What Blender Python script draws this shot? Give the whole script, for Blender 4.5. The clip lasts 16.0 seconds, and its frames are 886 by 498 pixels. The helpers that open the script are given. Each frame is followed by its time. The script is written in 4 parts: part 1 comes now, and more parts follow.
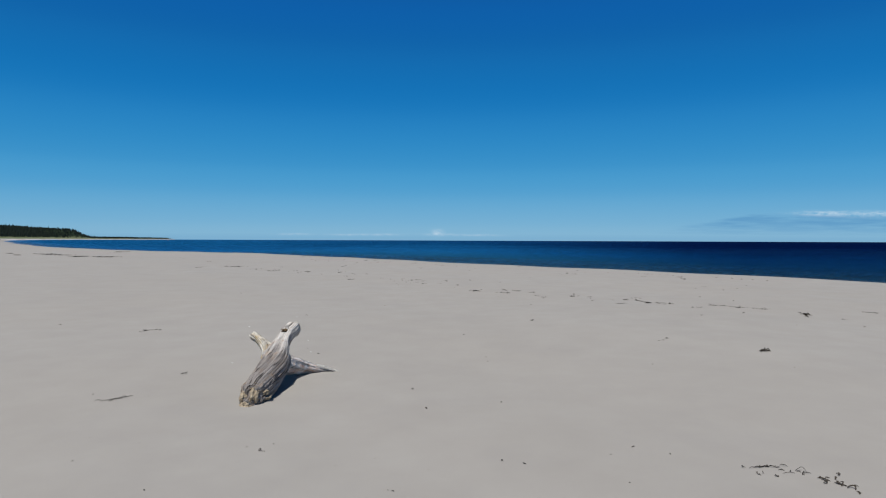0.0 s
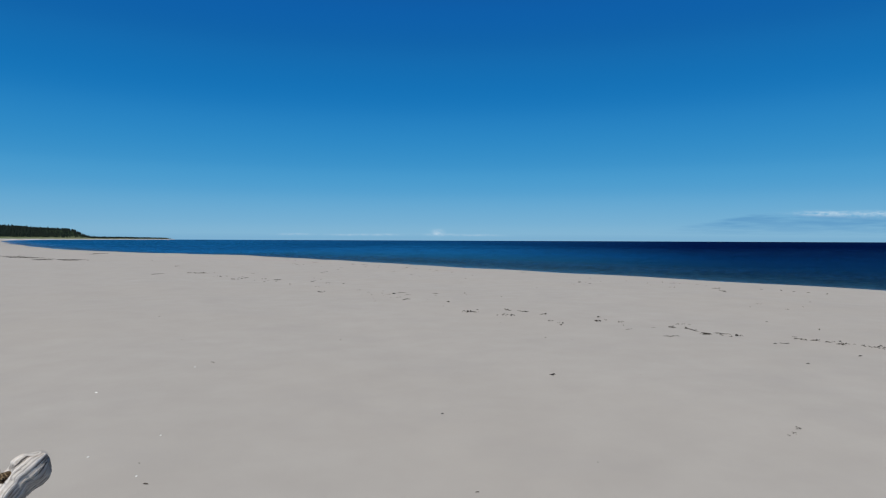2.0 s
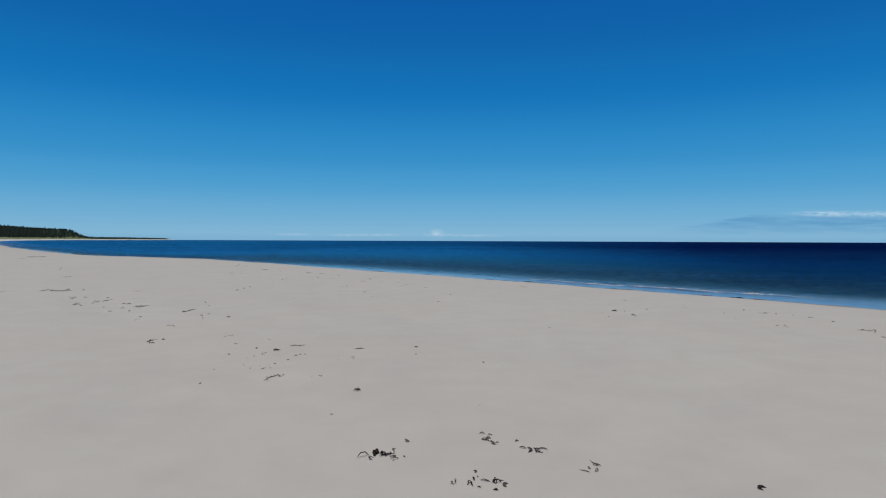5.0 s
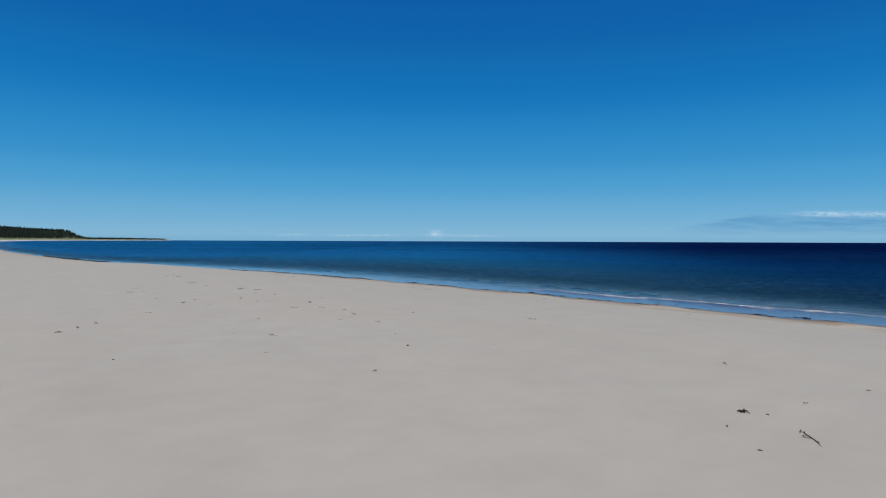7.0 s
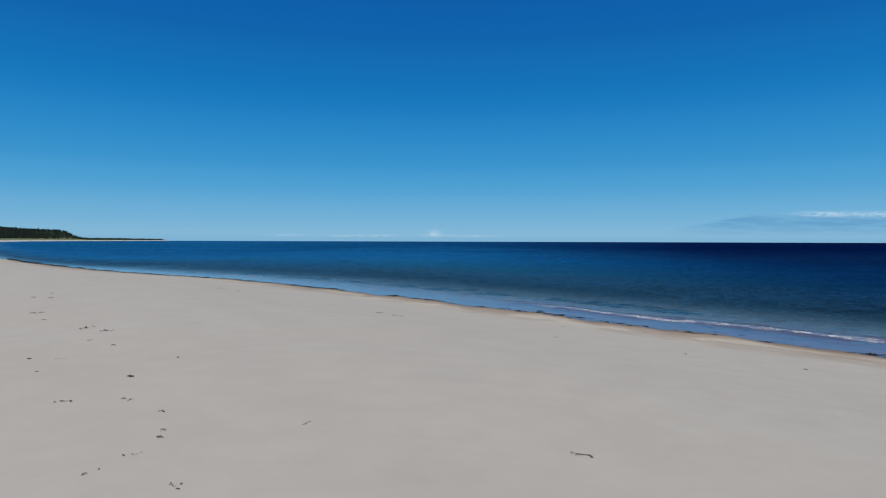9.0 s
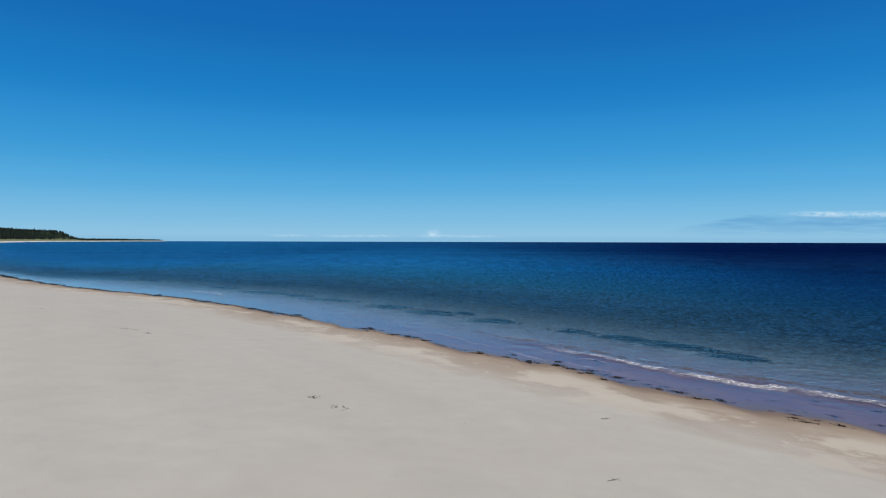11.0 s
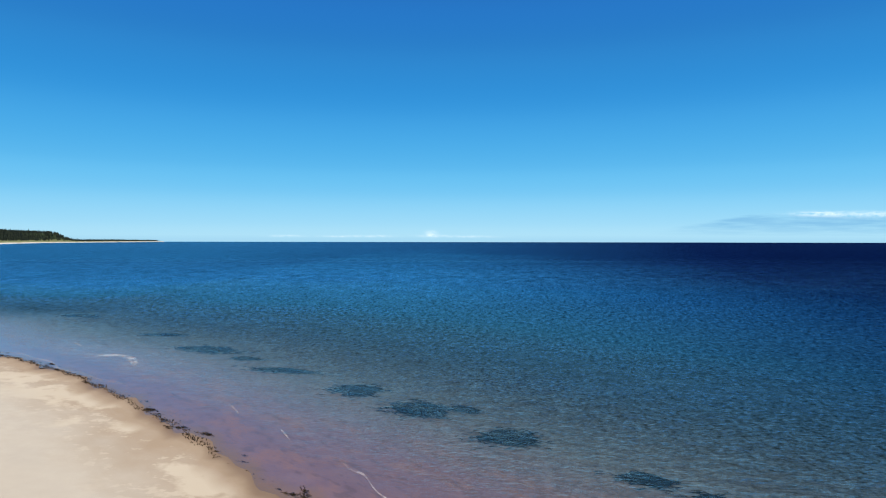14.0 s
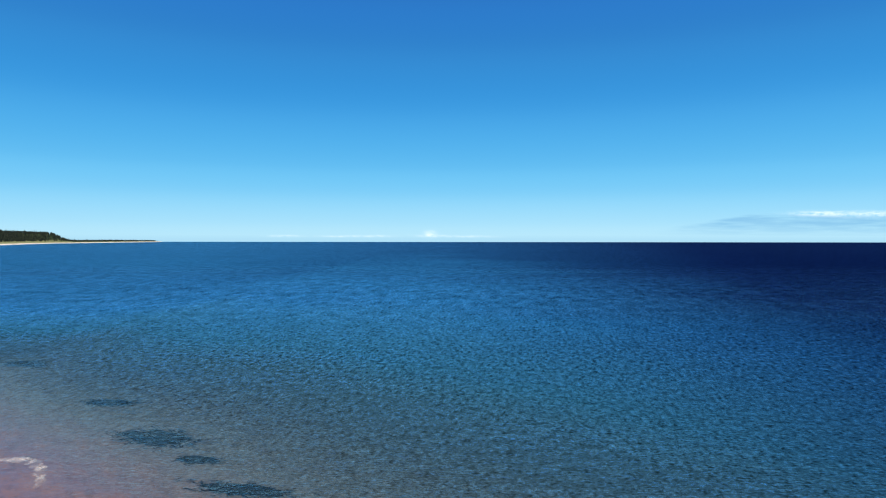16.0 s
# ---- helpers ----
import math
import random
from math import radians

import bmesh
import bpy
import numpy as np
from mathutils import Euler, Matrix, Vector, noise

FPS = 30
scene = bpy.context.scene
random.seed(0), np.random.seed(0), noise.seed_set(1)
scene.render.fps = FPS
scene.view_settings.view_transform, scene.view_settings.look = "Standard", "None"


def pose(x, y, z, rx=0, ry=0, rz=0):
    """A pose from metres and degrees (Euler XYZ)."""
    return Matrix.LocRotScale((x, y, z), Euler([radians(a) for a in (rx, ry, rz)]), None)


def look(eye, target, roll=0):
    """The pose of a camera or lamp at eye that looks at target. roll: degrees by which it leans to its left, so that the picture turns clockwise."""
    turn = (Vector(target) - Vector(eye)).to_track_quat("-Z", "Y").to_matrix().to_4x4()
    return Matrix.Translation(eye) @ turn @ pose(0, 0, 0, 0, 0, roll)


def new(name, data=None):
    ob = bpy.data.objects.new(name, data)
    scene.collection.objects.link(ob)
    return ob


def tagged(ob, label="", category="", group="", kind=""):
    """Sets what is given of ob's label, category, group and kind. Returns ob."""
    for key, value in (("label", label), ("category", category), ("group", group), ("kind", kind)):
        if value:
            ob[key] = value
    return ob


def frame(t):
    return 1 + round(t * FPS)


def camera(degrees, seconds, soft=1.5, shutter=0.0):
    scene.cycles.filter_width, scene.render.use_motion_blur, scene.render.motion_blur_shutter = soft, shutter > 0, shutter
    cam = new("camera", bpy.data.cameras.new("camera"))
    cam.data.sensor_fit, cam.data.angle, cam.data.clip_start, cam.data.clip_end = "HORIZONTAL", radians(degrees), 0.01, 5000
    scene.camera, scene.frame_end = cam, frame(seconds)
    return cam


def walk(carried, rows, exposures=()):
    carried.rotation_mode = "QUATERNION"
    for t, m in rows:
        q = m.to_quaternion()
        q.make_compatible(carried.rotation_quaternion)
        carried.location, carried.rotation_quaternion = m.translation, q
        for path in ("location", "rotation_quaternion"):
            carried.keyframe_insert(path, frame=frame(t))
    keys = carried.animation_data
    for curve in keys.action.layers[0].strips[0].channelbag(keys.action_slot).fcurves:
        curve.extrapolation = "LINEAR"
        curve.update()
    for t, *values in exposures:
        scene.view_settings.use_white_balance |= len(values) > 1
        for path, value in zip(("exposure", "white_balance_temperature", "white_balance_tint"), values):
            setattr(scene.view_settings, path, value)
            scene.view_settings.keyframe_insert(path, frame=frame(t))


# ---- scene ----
SEA = -1.92

# ---- camera and its flight ----
cam = camera(71.2, 16.0, soft=1.15)
PATH = [
    (0.0, 0.000, 0.000, 1.800, -0.827, -0.221, -0.010),
    (0.5, 0.157, 1.048, 1.833, -0.828, -0.225, -0.000),
    (1.0, 0.248, 2.199, 1.886, -0.828, -0.228, 0.006),
    (1.5, 0.312, 3.436, 1.940, -0.827, -0.231, 0.010),
    (2.0, 0.402, 4.808, 1.952, -0.824, -0.232, 0.010),
    (2.5, 0.519, 6.312, 1.987, -0.821, -0.232, 0.007),
    (3.0, 0.645, 7.918, 2.012, -0.816, -0.232, 0.001),
    (3.5, 0.838, 9.602, 2.013, -0.811, -0.231, -0.007),
    (4.0, 1.097, 11.380, 2.017, -0.805, -0.229, -0.018),
    (4.5, 1.389, 13.267, 2.034, -0.799, -0.226, -0.031),
    (5.0, 1.677, 15.285, 2.067, -0.792, -0.223, -0.046),
    (5.5, 1.938, 17.455, 2.109, -0.785, -0.219, -0.063),
    (6.0, 2.188, 19.808, 2.143, -0.778, -0.214, -0.082),
    (6.5, 2.449, 22.376, 2.188, -0.771, -0.209, -0.103),
    (7.0, 2.695, 25.099, 2.283, -0.764, -0.204, -0.126),
    (7.5, 2.970, 27.845, 2.348, -0.758, -0.197, -0.149),
    (8.0, 3.233, 30.587, 2.404, -0.751, -0.191, -0.175),
    (8.5, 3.455, 33.330, 2.472, -0.746, -0.184, -0.201),
    (9.0, 3.668, 36.064, 2.570, -0.741, -0.177, -0.228),
    (9.5, 3.875, 38.774, 2.723, -0.736, -0.169, -0.257),
    (10.0, 4.079, 41.453, 2.960, -0.733, -0.161, -0.286),
    (10.5, 4.279, 44.103, 3.304, -0.731, -0.153, -0.315),
    (11.0, 4.466, 46.736, 3.762, -0.729, -0.145, -0.345),
    (11.5, 4.628, 49.374, 4.312, -0.729, -0.137, -0.375),
    (12.0, 4.758, 52.046, 4.915, -0.731, -0.128, -0.405),
    (12.5, 4.897, 54.770, 5.543, -0.734, -0.119, -0.435),
    (13.0, 5.030, 57.563, 6.192, -0.739, -0.111, -0.465),
    (13.5, 5.099, 60.445, 6.880, -0.745, -0.102, -0.495),
    (14.0, 5.083, 63.442, 7.688, -0.754, -0.093, -0.524),
    (14.5, 4.984, 66.539, 8.616, -0.764, -0.084, -0.553),
    (15.0, 4.804, 69.710, 9.649, -0.777, -0.076, -0.581),
    (15.5, 4.556, 72.935, 10.766, -0.792, -0.067, -0.608),
    (16.0, 4.255, 76.202, 11.950, -0.810, -0.059, -0.634),
]
walk(cam, [(t, pose(x, y, z, 90 + pitch, roll, yaw)) for t, x, y, z, pitch, roll, yaw in PATH],
     exposures=((0.0, -0.04, 6200, 10), (8.5, 0.0, 6200, 10), (11.0, 0.22, 6380, 10), (13.0, 0.53, 6950, 10), (14.5, 0.76, 7250, 11), (16.0, 0.80, 7450, 12)))

# ---- world and sun ----
SKY_STRENGTH = 0.12
SUN_EL, SUN_AZ = 63.0, 207.0          # degrees; azimuth clockwise from +y: behind and to the left


def build_world():
    w = bpy.data.worlds.new("sky")
    w.use_nodes = True
    scene.world = w
    nt = w.node_tree
    nt.nodes.clear()
    out = nt.nodes.new("ShaderNodeOutputWorld")
    bg = nt.nodes.new("ShaderNodeBackground")
    sky = nt.nodes.new("ShaderNodeTexSky")
    sky.sky_type = 'NISHITA'
    sky.sun_disc = False
    sky.sun_elevation = radians(SUN_EL)
    sky.sun_rotation = radians(SUN_AZ)
    sky.air_density, sky.dust_density, sky.ozone_density = 1.0, 0.2, 3.0
    # clear northern air over the sea: pale at the horizon, quickly deeper with height
    tc = nt.nodes.new("ShaderNodeTexCoord")
    sep = nt.nodes.new("ShaderNodeSeparateXYZ")
    nt.links.new(tc.outputs["Generated"], sep.inputs[0])
    ramp = nt.nodes.new("ShaderNodeValToRGB")
    ramp.color_ramp.interpolation = 'CARDINAL'
    els = ramp.color_ramp.elements
    stops = ((0.0, (0.235, 0.462, 0.630)), (0.025, (0.188, 0.434, 0.632)), (0.07, (0.100, 0.362, 0.612)), (0.115, (0.045, 0.291, 0.573)),
             (0.20, (0.011, 0.197, 0.495)), (0.29, (0.004, 0.134, 0.402)), (0.37, (0.003, 0.096, 0.345)), (0.6, (0.006, 0.034, 0.125)), (1.0, (0.012, 0.026, 0.066)))
    els[0].position, els[0].color = stops[0][0], (*stops[0][1], 1)
    els[1].position, els[1].color = stops[-1][0], (*stops[-1][1], 1)
    for p, c in stops[1:-1]:
        e = els.new(p)
        e.color = (*c, 1)
    nt.links.new(sep.outputs["Z"], ramp.inputs[0])
    lift = nt.nodes.new("ShaderNodeVectorMath")
    lift.operation = 'SCALE'
    lift.inputs["Scale"].default_value = 1.0 / SKY_STRENGTH
    nt.links.new(ramp.outputs[0], lift.inputs[0])
    blend = nt.nodes.new("ShaderNodeMix")
    blend.data_type = 'RGBA'
    blend.inputs[0].default_value = 0.97
    nt.links.new(sky.outputs[0], blend.inputs[6])
    nt.links.new(lift.outputs[0], blend.inputs[7])
    nt.links.new(blend.outputs[2], bg.inputs[0])
    bg.inputs[1].default_value = SKY_STRENGTH
    nt.links.new(bg.outputs[0], out.inputs[0])


build_world()
sun = new("sun", bpy.data.lights.new("sun", 'SUN'))
sun.data.energy, sun.data.angle, sun.data.color = 4.5, radians(0.53), (1.0, 0.96, 0.89)
_a, _e = radians(SUN_AZ), radians(SUN_EL)
sun.matrix_world = look((math.sin(_a) * math.cos(_e) * 50, math.cos(_a) * math.cos(_e) * 50, math.sin(_e) * 50), (0, 0, 0))


# ---- materials ----
class Mat:
    """A node material with short calls."""

    def __init__(self, name):
        self.m = bpy.data.materials.new(name)
        self.m.use_nodes = True
        self.t = self.m.node_tree
        self.t.nodes.clear()
        self.out = self.t.nodes.new("ShaderNodeOutputMaterial")

    def node(self, kind, ins=None, **props):
        n = self.t.nodes.new("ShaderNode" + kind)
        for k, v in props.items():
            if k == "operation":
                n.operation = v
            elif k == "data_type":
                n.data_type = v
            elif k == "blend_type":
                n.blend_type = v
            elif k == "attribute_name":
                n.attribute_name = v
            elif k == "feature":
                n.feature = v
            elif k == "noise_type":
                n.noise_type = v
            elif k == "use_clamp":
                n.use_clamp = v
        for k, v in (ins or {}).items():
            if hasattr(v, "is_output"):
                self.t.links.new(v, n.inputs[k])
            else:
                n.inputs[k].default_value = v
        return n

    def math(self, op, a, b=0.0, clamp=False):
        return self.node("Math", {0: a, 1: b}, operation=op, use_clamp=clamp).outputs[0]

    def mix(self, f, a, b, mode='MIX'):
        return self.node("Mix", {0: f, 6: a, 7: b}, data_type='RGBA', blend_type=mode).outputs[2]

    def ramp(self, f, lo, hi):
        return self.node("MapRange", {0: f, 1: lo, 2: hi, 3: 0.0, 4: 1.0}).outputs[0]

    def noise(self, scale, detail=4.0, vec=None, rough=0.55):
        ins = {"Scale": scale, "Detail": detail, "Roughness": rough}
        if vec is not None:
            ins["Vector"] = vec
        return self.node("TexNoise", ins).outputs[0]

    def coords(self, scale=(1, 1, 1), rot=(0, 0, 0)):
        g = self.node("NewGeometry").outputs["Position"]
        return self.node("Mapping", {0: g, 2: rot, 3: scale}).outputs[0]

    def obj(self, scale=(1, 1, 1)):
        g = self.node("TexCoord").outputs["Object"]
        return self.node("Mapping", {0: g, 3: scale}).outputs[0]

    def attr(self, name):
        return self.node("Attribute", attribute_name=name).outputs["Fac"]

    def bump(self, h, strength=0.3, dist=0.01):
        return self.node("Bump", {"Height": h, "Strength": strength, "Distance": dist}).outputs[0]

    def principled(self, color, rough, normal=None, spec=0.4):
        ins = {"Base Color": color, "Roughness": rough, "Specular IOR Level": spec}
        if normal is not None:
            ins["Normal"] = normal
        return self.node("BsdfPrincipled", ins).outputs[0]

    def done(self, shader):
        self.t.links.new(shader, self.out.inputs[0])
        return self.m


def sand_material():
    k = Mat("beach_sand")
    s = k.attr("shore")
    p = k.coords()
    along = k.coords((1.0, 1.0, 1.0), (0, 0, radians(49)))
    streak_v = k.node("Mapping", {0: along, 3: (0.42, 1.0, 1.0)}).outputs[0]
    fine = k.noise(900.0, 3.0, p)
    mid = k.noise(1.3, 5.0, p, 0.6)
    broad = k.noise(0.14, 4.0, p)
    streak = k.noise(0.75, 5.0, streak_v, 0.6)
    dry = k.mix(k.ramp(mid, 0.25, 0.75), (0.321, 0.299, 0.271, 1), (0.366, 0.344, 0.313, 1))
    dry = k.mix(k.math('MULTIPLY', k.ramp(broad, 0.35, 0.7), 0.55), dry, (0.335, 0.305, 0.268, 1))
    dry = k.mix(k.math('MULTIPLY', k.ramp(fine, 0.3, 0.7), 0.35), dry, (0.257, 0.235, 0.201, 1))
    mottle = k.ramp(k.noise(0.55, 5.0, p, 0.65), 0.50, 0.70)
    dry = k.mix(k.math('MULTIPLY', mottle, 0.30), dry, (0.278, 0.261, 0.244, 1))
    # damp band above the water, with bleached patches drying out in it
    edge = k.math('ADD', s, k.math('MULTIPLY', k.math('SUBTRACT', streak, 0.5), 4.0))
    damp = k.math('SUBTRACT', 1.0, k.ramp(edge, 1.2, 6.0))
    col = k.mix(k.math('MULTIPLY', damp, 0.85), dry, (0.218, 0.163, 0.115, 1))
    band = k.math('MULTIPLY', k.ramp(s, 1.1, 2.0), k.math('SUBTRACT', 1.0, k.ramp(s, 3.6, 6.5)))
    pale = k.math('MULTIPLY', k.ramp(k.noise(0.29, 7.0, k.node("Mapping", {0: along, 3: (0.8, 1.0, 1.0)}).outputs[0], 0.60), 0.50, 0.57), band)
    flecks = k.math('MULTIPLY', k.ramp(k.noise(1.5, 4.0, p, 0.6), 0.58, 0.63), band)
    col = k.mix(k.math('MULTIPLY', k.math('MAXIMUM', pale, k.math('MULTIPLY', flecks, 0.7)), 0.56), col, (0.42, 0.385, 0.325, 1))
    wet = k.math('SUBTRACT', 1.0, k.ramp(k.math('ADD', s, k.math('MULTIPLY', k.math('SUBTRACT', mid, 0.5), 0.8)), 0.15, 1.0))
    col = k.mix(k.math('MULTIPLY', wet, 0.9), col, (0.135, 0.088, 0.055, 1))
    under = k.math('SUBTRACT', 1.0, k.ramp(s, -1.2, -0.1))
    floor = k.mix(k.ramp(mid, 0.3, 0.7), (0.122, 0.122, 0.114, 1), (0.158, 0.152, 0.138, 1))
    film = k.mix(k.ramp(mid, 0.3, 0.7), (0.128, 0.087, 0.108, 1), (0.156, 0.107, 0.128, 1))
    film = k.mix(k.math('MULTIPLY', k.ramp(streak, 0.50, 0.60), 0.55), film, (0.200, 0.112, 0.092, 1))
    film = k.mix(k.math('MULTIPLY', k.ramp(k.noise(1.9, 4.0, streak_v, 0.6), 0.54, 0.62), 0.5), film, (0.075, 0.055, 0.06, 1))
    floor = k.mix(k.ramp(k.math('ADD', s, k.math('MULTIPLY', k.math('SUBTRACT', streak, 0.5), 5.0)), -14.0, -6.5), floor, film)
    stones = k.ramp(k.noise(4.5, 5.0, p, 0.7), 0.50, 0.62)
    floor = k.mix(k.math('MULTIPLY', k.math('MULTIPLY', stones, k.math('MAXIMUM', k.math('SUBTRACT', 1.0, k.ramp(s, -9.0, -5.0)), k.math('MULTIPLY', k.ramp(k.node("SeparateXYZ", {0: p}).outputs[0], 10.0, 15.0), k.math('SUBTRACT', 1.0, k.ramp(s, -5.0, -3.2))))), 0.55), floor, (0.06, 0.042, 0.038, 1))
    col = k.mix(under, col, floor)
    rough = k.math('SUBTRACT', 0.95, k.math('MULTIPLY', wet, 0.45))
    rip = k.noise(14.0, 4.0, streak_v)
    h = k.math('ADD', k.math('MULTIPLY', fine, 0.15), k.math('ADD', k.math('MULTIPLY', mid, 0.45), k.math('MULTIPLY', rip, 0.12)))
    return k.done(k.principled(col, rough, k.bump(h, 0.16, 0.03), 0.25))


def sea_material():
    k = Mat("sea_water")
    d = k.attr("depth")
    p = k.coords((1.0, 1.0, 1.0), (0, 0, radians(9)))
    off = k.node("SeparateXYZ", {0: k.node("NewGeometry").outputs["Position"]}).outputs[1]
    stretch = k.node("Mapping", {0: p, 3: (0.62, 1.0, 1.0)}).outputs[0]
    n1 = k.noise(7.0, 3.0, stretch, 0.65)
    n2 = k.noise(2.3, 3.0, stretch, 0.6)
    n3 = k.noise(0.012, 4.0, stretch, 0.6)
    # wind ripples in three sizes across the wind, painted as light and dark tone
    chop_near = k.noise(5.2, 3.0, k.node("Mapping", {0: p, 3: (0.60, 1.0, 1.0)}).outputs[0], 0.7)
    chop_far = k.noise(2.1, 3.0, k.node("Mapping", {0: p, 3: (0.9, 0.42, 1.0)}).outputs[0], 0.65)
    ripple_tone = k.math('ADD', k.math('MULTIPLY', k.math('SUBTRACT', chop_near, 0.5), 5.3), k.math('MULTIPLY', k.math('MULTIPLY', k.math('SUBTRACT', chop_far, 0.5), 5.0), k.math('ADD', 0.35, k.math('MULTIPLY', k.ramp(off, 105.0, 150.0), 0.65))))
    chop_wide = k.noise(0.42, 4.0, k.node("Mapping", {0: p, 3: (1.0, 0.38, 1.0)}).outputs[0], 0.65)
    ripple_tone = k.math('ADD', ripple_tone, k.math('MULTIPLY', k.math('MULTIPLY', k.math('SUBTRACT', chop_wide, 0.5), 3.2), k.ramp(off, 135.0, 230.0)))
    ripple_tone = k.math('MULTIPLY', ripple_tone, k.ramp(d, 0.10, 1.0))
    ruffle = k.ramp(d, 0.12, 0.9)
    hgt = k.math('MULTIPLY', k.math('ADD', k.math('MULTIPLY', n1, 0.55), n2), k.math('ADD', 0.05, ruffle))
    hgt = k.math('MULTIPLY', hgt, k.math('SUBTRACT', 1.0, k.math('MULTIPLY', k.ramp(off, 250.0, 1200.0), 0.95)))
    bump = k.bump(hgt, 1.0, 0.20)
    # light scattered back out of the water: greenish where shallow, blue, then navy off shore
    body = k.mix(k.ramp(d, 0.3, 2.4), (0.032, 0.068, 0.100, 1), (0.0115, 0.073, 0.126, 1))
    body = k.mix(k.ramp(d, 2.0, 5.0), body, (0.0045, 0.073, 0.188, 1))
    # navy grows with depth and towards the open sea, less towards the bay
    east = k.node("SeparateXYZ", {0: k.node("NewGeometry").outputs["Position"]}).outputs[0]
    bay = k.ramp(k.math('DIVIDE', east, k.math('MAXIMUM', off, 40.0)), -0.35, 0.40)
    open_sea = k.ramp(k.math('DIVIDE', east, k.math('MAXIMUM', off, 40.0)), 0.0, 0.50)
    navy_reach = k.math('ADD', k.math('ADD', d, k.math('MULTIPLY', open_sea, 6.0)), k.math('MULTIPLY', k.math('SUBTRACT', n3, 0.5), 6.0))
    body = k.mix(k.math('MULTIPLY', k.math('ADD', 0.14, k.math('MULTIPLY', bay, 0.86)), k.ramp(navy_reach, 4.0, 13.0)), body, (0.0008, 0.0085, 0.054, 1))
    body = k.mix(k.math('MULTIPLY', k.ramp(n3, 0.45, 0.7), 0.18), body, (0.0015, 0.012, 0.05, 1))
    # the open water off the point is darker than the bay
    body = k.mix(k.math('MULTIPLY', open_sea, 0.9), body, k.mix(1.0, body, (0.38, 0.40, 0.50, 1), 'MULTIPLY'))
    # lit crests and shaded troughs are multiplied into the scattered colour
    crest_tone = k.math('MAXIMUM', 0.22, k.math('ADD', 1.0, k.math('MULTIPLY', ripple_tone, 0.85)))
    body = k.mix(1.0, body, k.node("CombineXYZ", {0: crest_tone, 1: crest_tone, 2: crest_tone}).outputs[0], 'MULTIPLY')
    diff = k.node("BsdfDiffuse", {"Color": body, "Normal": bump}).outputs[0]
    tint = k.mix(k.ramp(d, 0.0, 1.8), (0.93, 0.94, 0.98, 1), (0.38, 0.58, 0.66, 1))
    # the same ripple light and dark goes into the see-through tint
    clear_tone = k.math('MAXIMUM', 0.3, k.math('ADD', 0.95, k.math('MULTIPLY', ripple_tone, 0.55)))
    tint = k.mix(1.0, tint, k.node("CombineXYZ", {0: clear_tone, 1: clear_tone, 2: clear_tone}).outputs[0], 'MULTIPLY')
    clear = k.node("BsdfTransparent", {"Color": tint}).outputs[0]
    opaque = k.math('SUBTRACT', 1.0, k.math('POWER', 2.718, k.math('MULTIPLY', k.math('MULTIPLY', d, d), -0.42)))
    inner = k.node("MixShader", {0: opaque, 1: clear, 2: diff}).outputs[0]
    # gloss coloured blue over deeper water, standing in for waves mirroring higher sky
    sheen = k.mix(k.ramp(d, 0.5, 2.0), (0.95, 0.98, 1, 1), (0.32, 0.64, 0.95, 1))
    gloss = k.node("BsdfGlossy", {"Color": sheen, "Roughness": k.math('ADD', k.math('ADD', 0.06, k.math('MULTIPLY', k.ramp(d, 0.3, 1.2), 0.07)), k.math('MULTIPLY', k.ramp(off, 140.0, 420.0), 0.20)), "Normal": bump}).outputs[0]
    fres = k.node("Fresnel", {"IOR": 1.333, "Normal": bump}).outputs[0]
    # gusts and the painted ripples vary how strongly each stretch mirrors the sky
    gust_v = k.node("Mapping", {0: k.coords((1, 1, 1), (0, 0, radians(8))), 3: (0.35, 1.0, 1.0)}).outputs[0]
    gust = k.math('ADD', k.math('MULTIPLY', k.ramp(k.noise(0.09, 5.0, gust_v, 0.65), 0.3, 0.7), 0.75), k.math('MULTIPLY', k.ramp(k.noise(0.5, 4.0, gust_v, 0.6), 0.3, 0.7), 0.22))
    amount = k.math('SUBTRACT', k.math('SUBTRACT', 1.0, k.math('MULTIPLY', k.math('ADD', k.math('MULTIPLY', k.ramp(d, 0.15, 0.50), 0.40), k.math('MULTIPLY', k.ramp(d, 0.6, 2.6), 0.32)), k.math('ADD', 0.55, k.math('MULTIPLY', bay, 0.45)))), k.math('MULTIPLY', k.ramp(d, 4.0, 11.0), 0.14))
    amount = k.math('MULTIPLY', amount, k.math('SUBTRACT', 1.0, k.math('MULTIPLY', k.math('MULTIPLY', k.ramp(off, 160.0, 420.0), k.ramp(d, 2.5, 7.0)), 0.85)))
    ruffled = k.math('ADD', 0.52, k.math('ADD', gust, k.math('MULTIPLY', ripple_tone, 1.5)))
    amount = k.math('MULTIPLY', amount, k.math('MAXIMUM', 0.15, k.math('ADD', 1.0, k.math('MULTIPLY', k.math('SUBTRACT', ruffled, 1.0), k.ramp(d, 0.4, 1.5)))))
    return k.done(k.node("MixShader", {0: k.math('MULTIPLY', fres, amount), 1: inner, 2: gloss}).outputs[0])


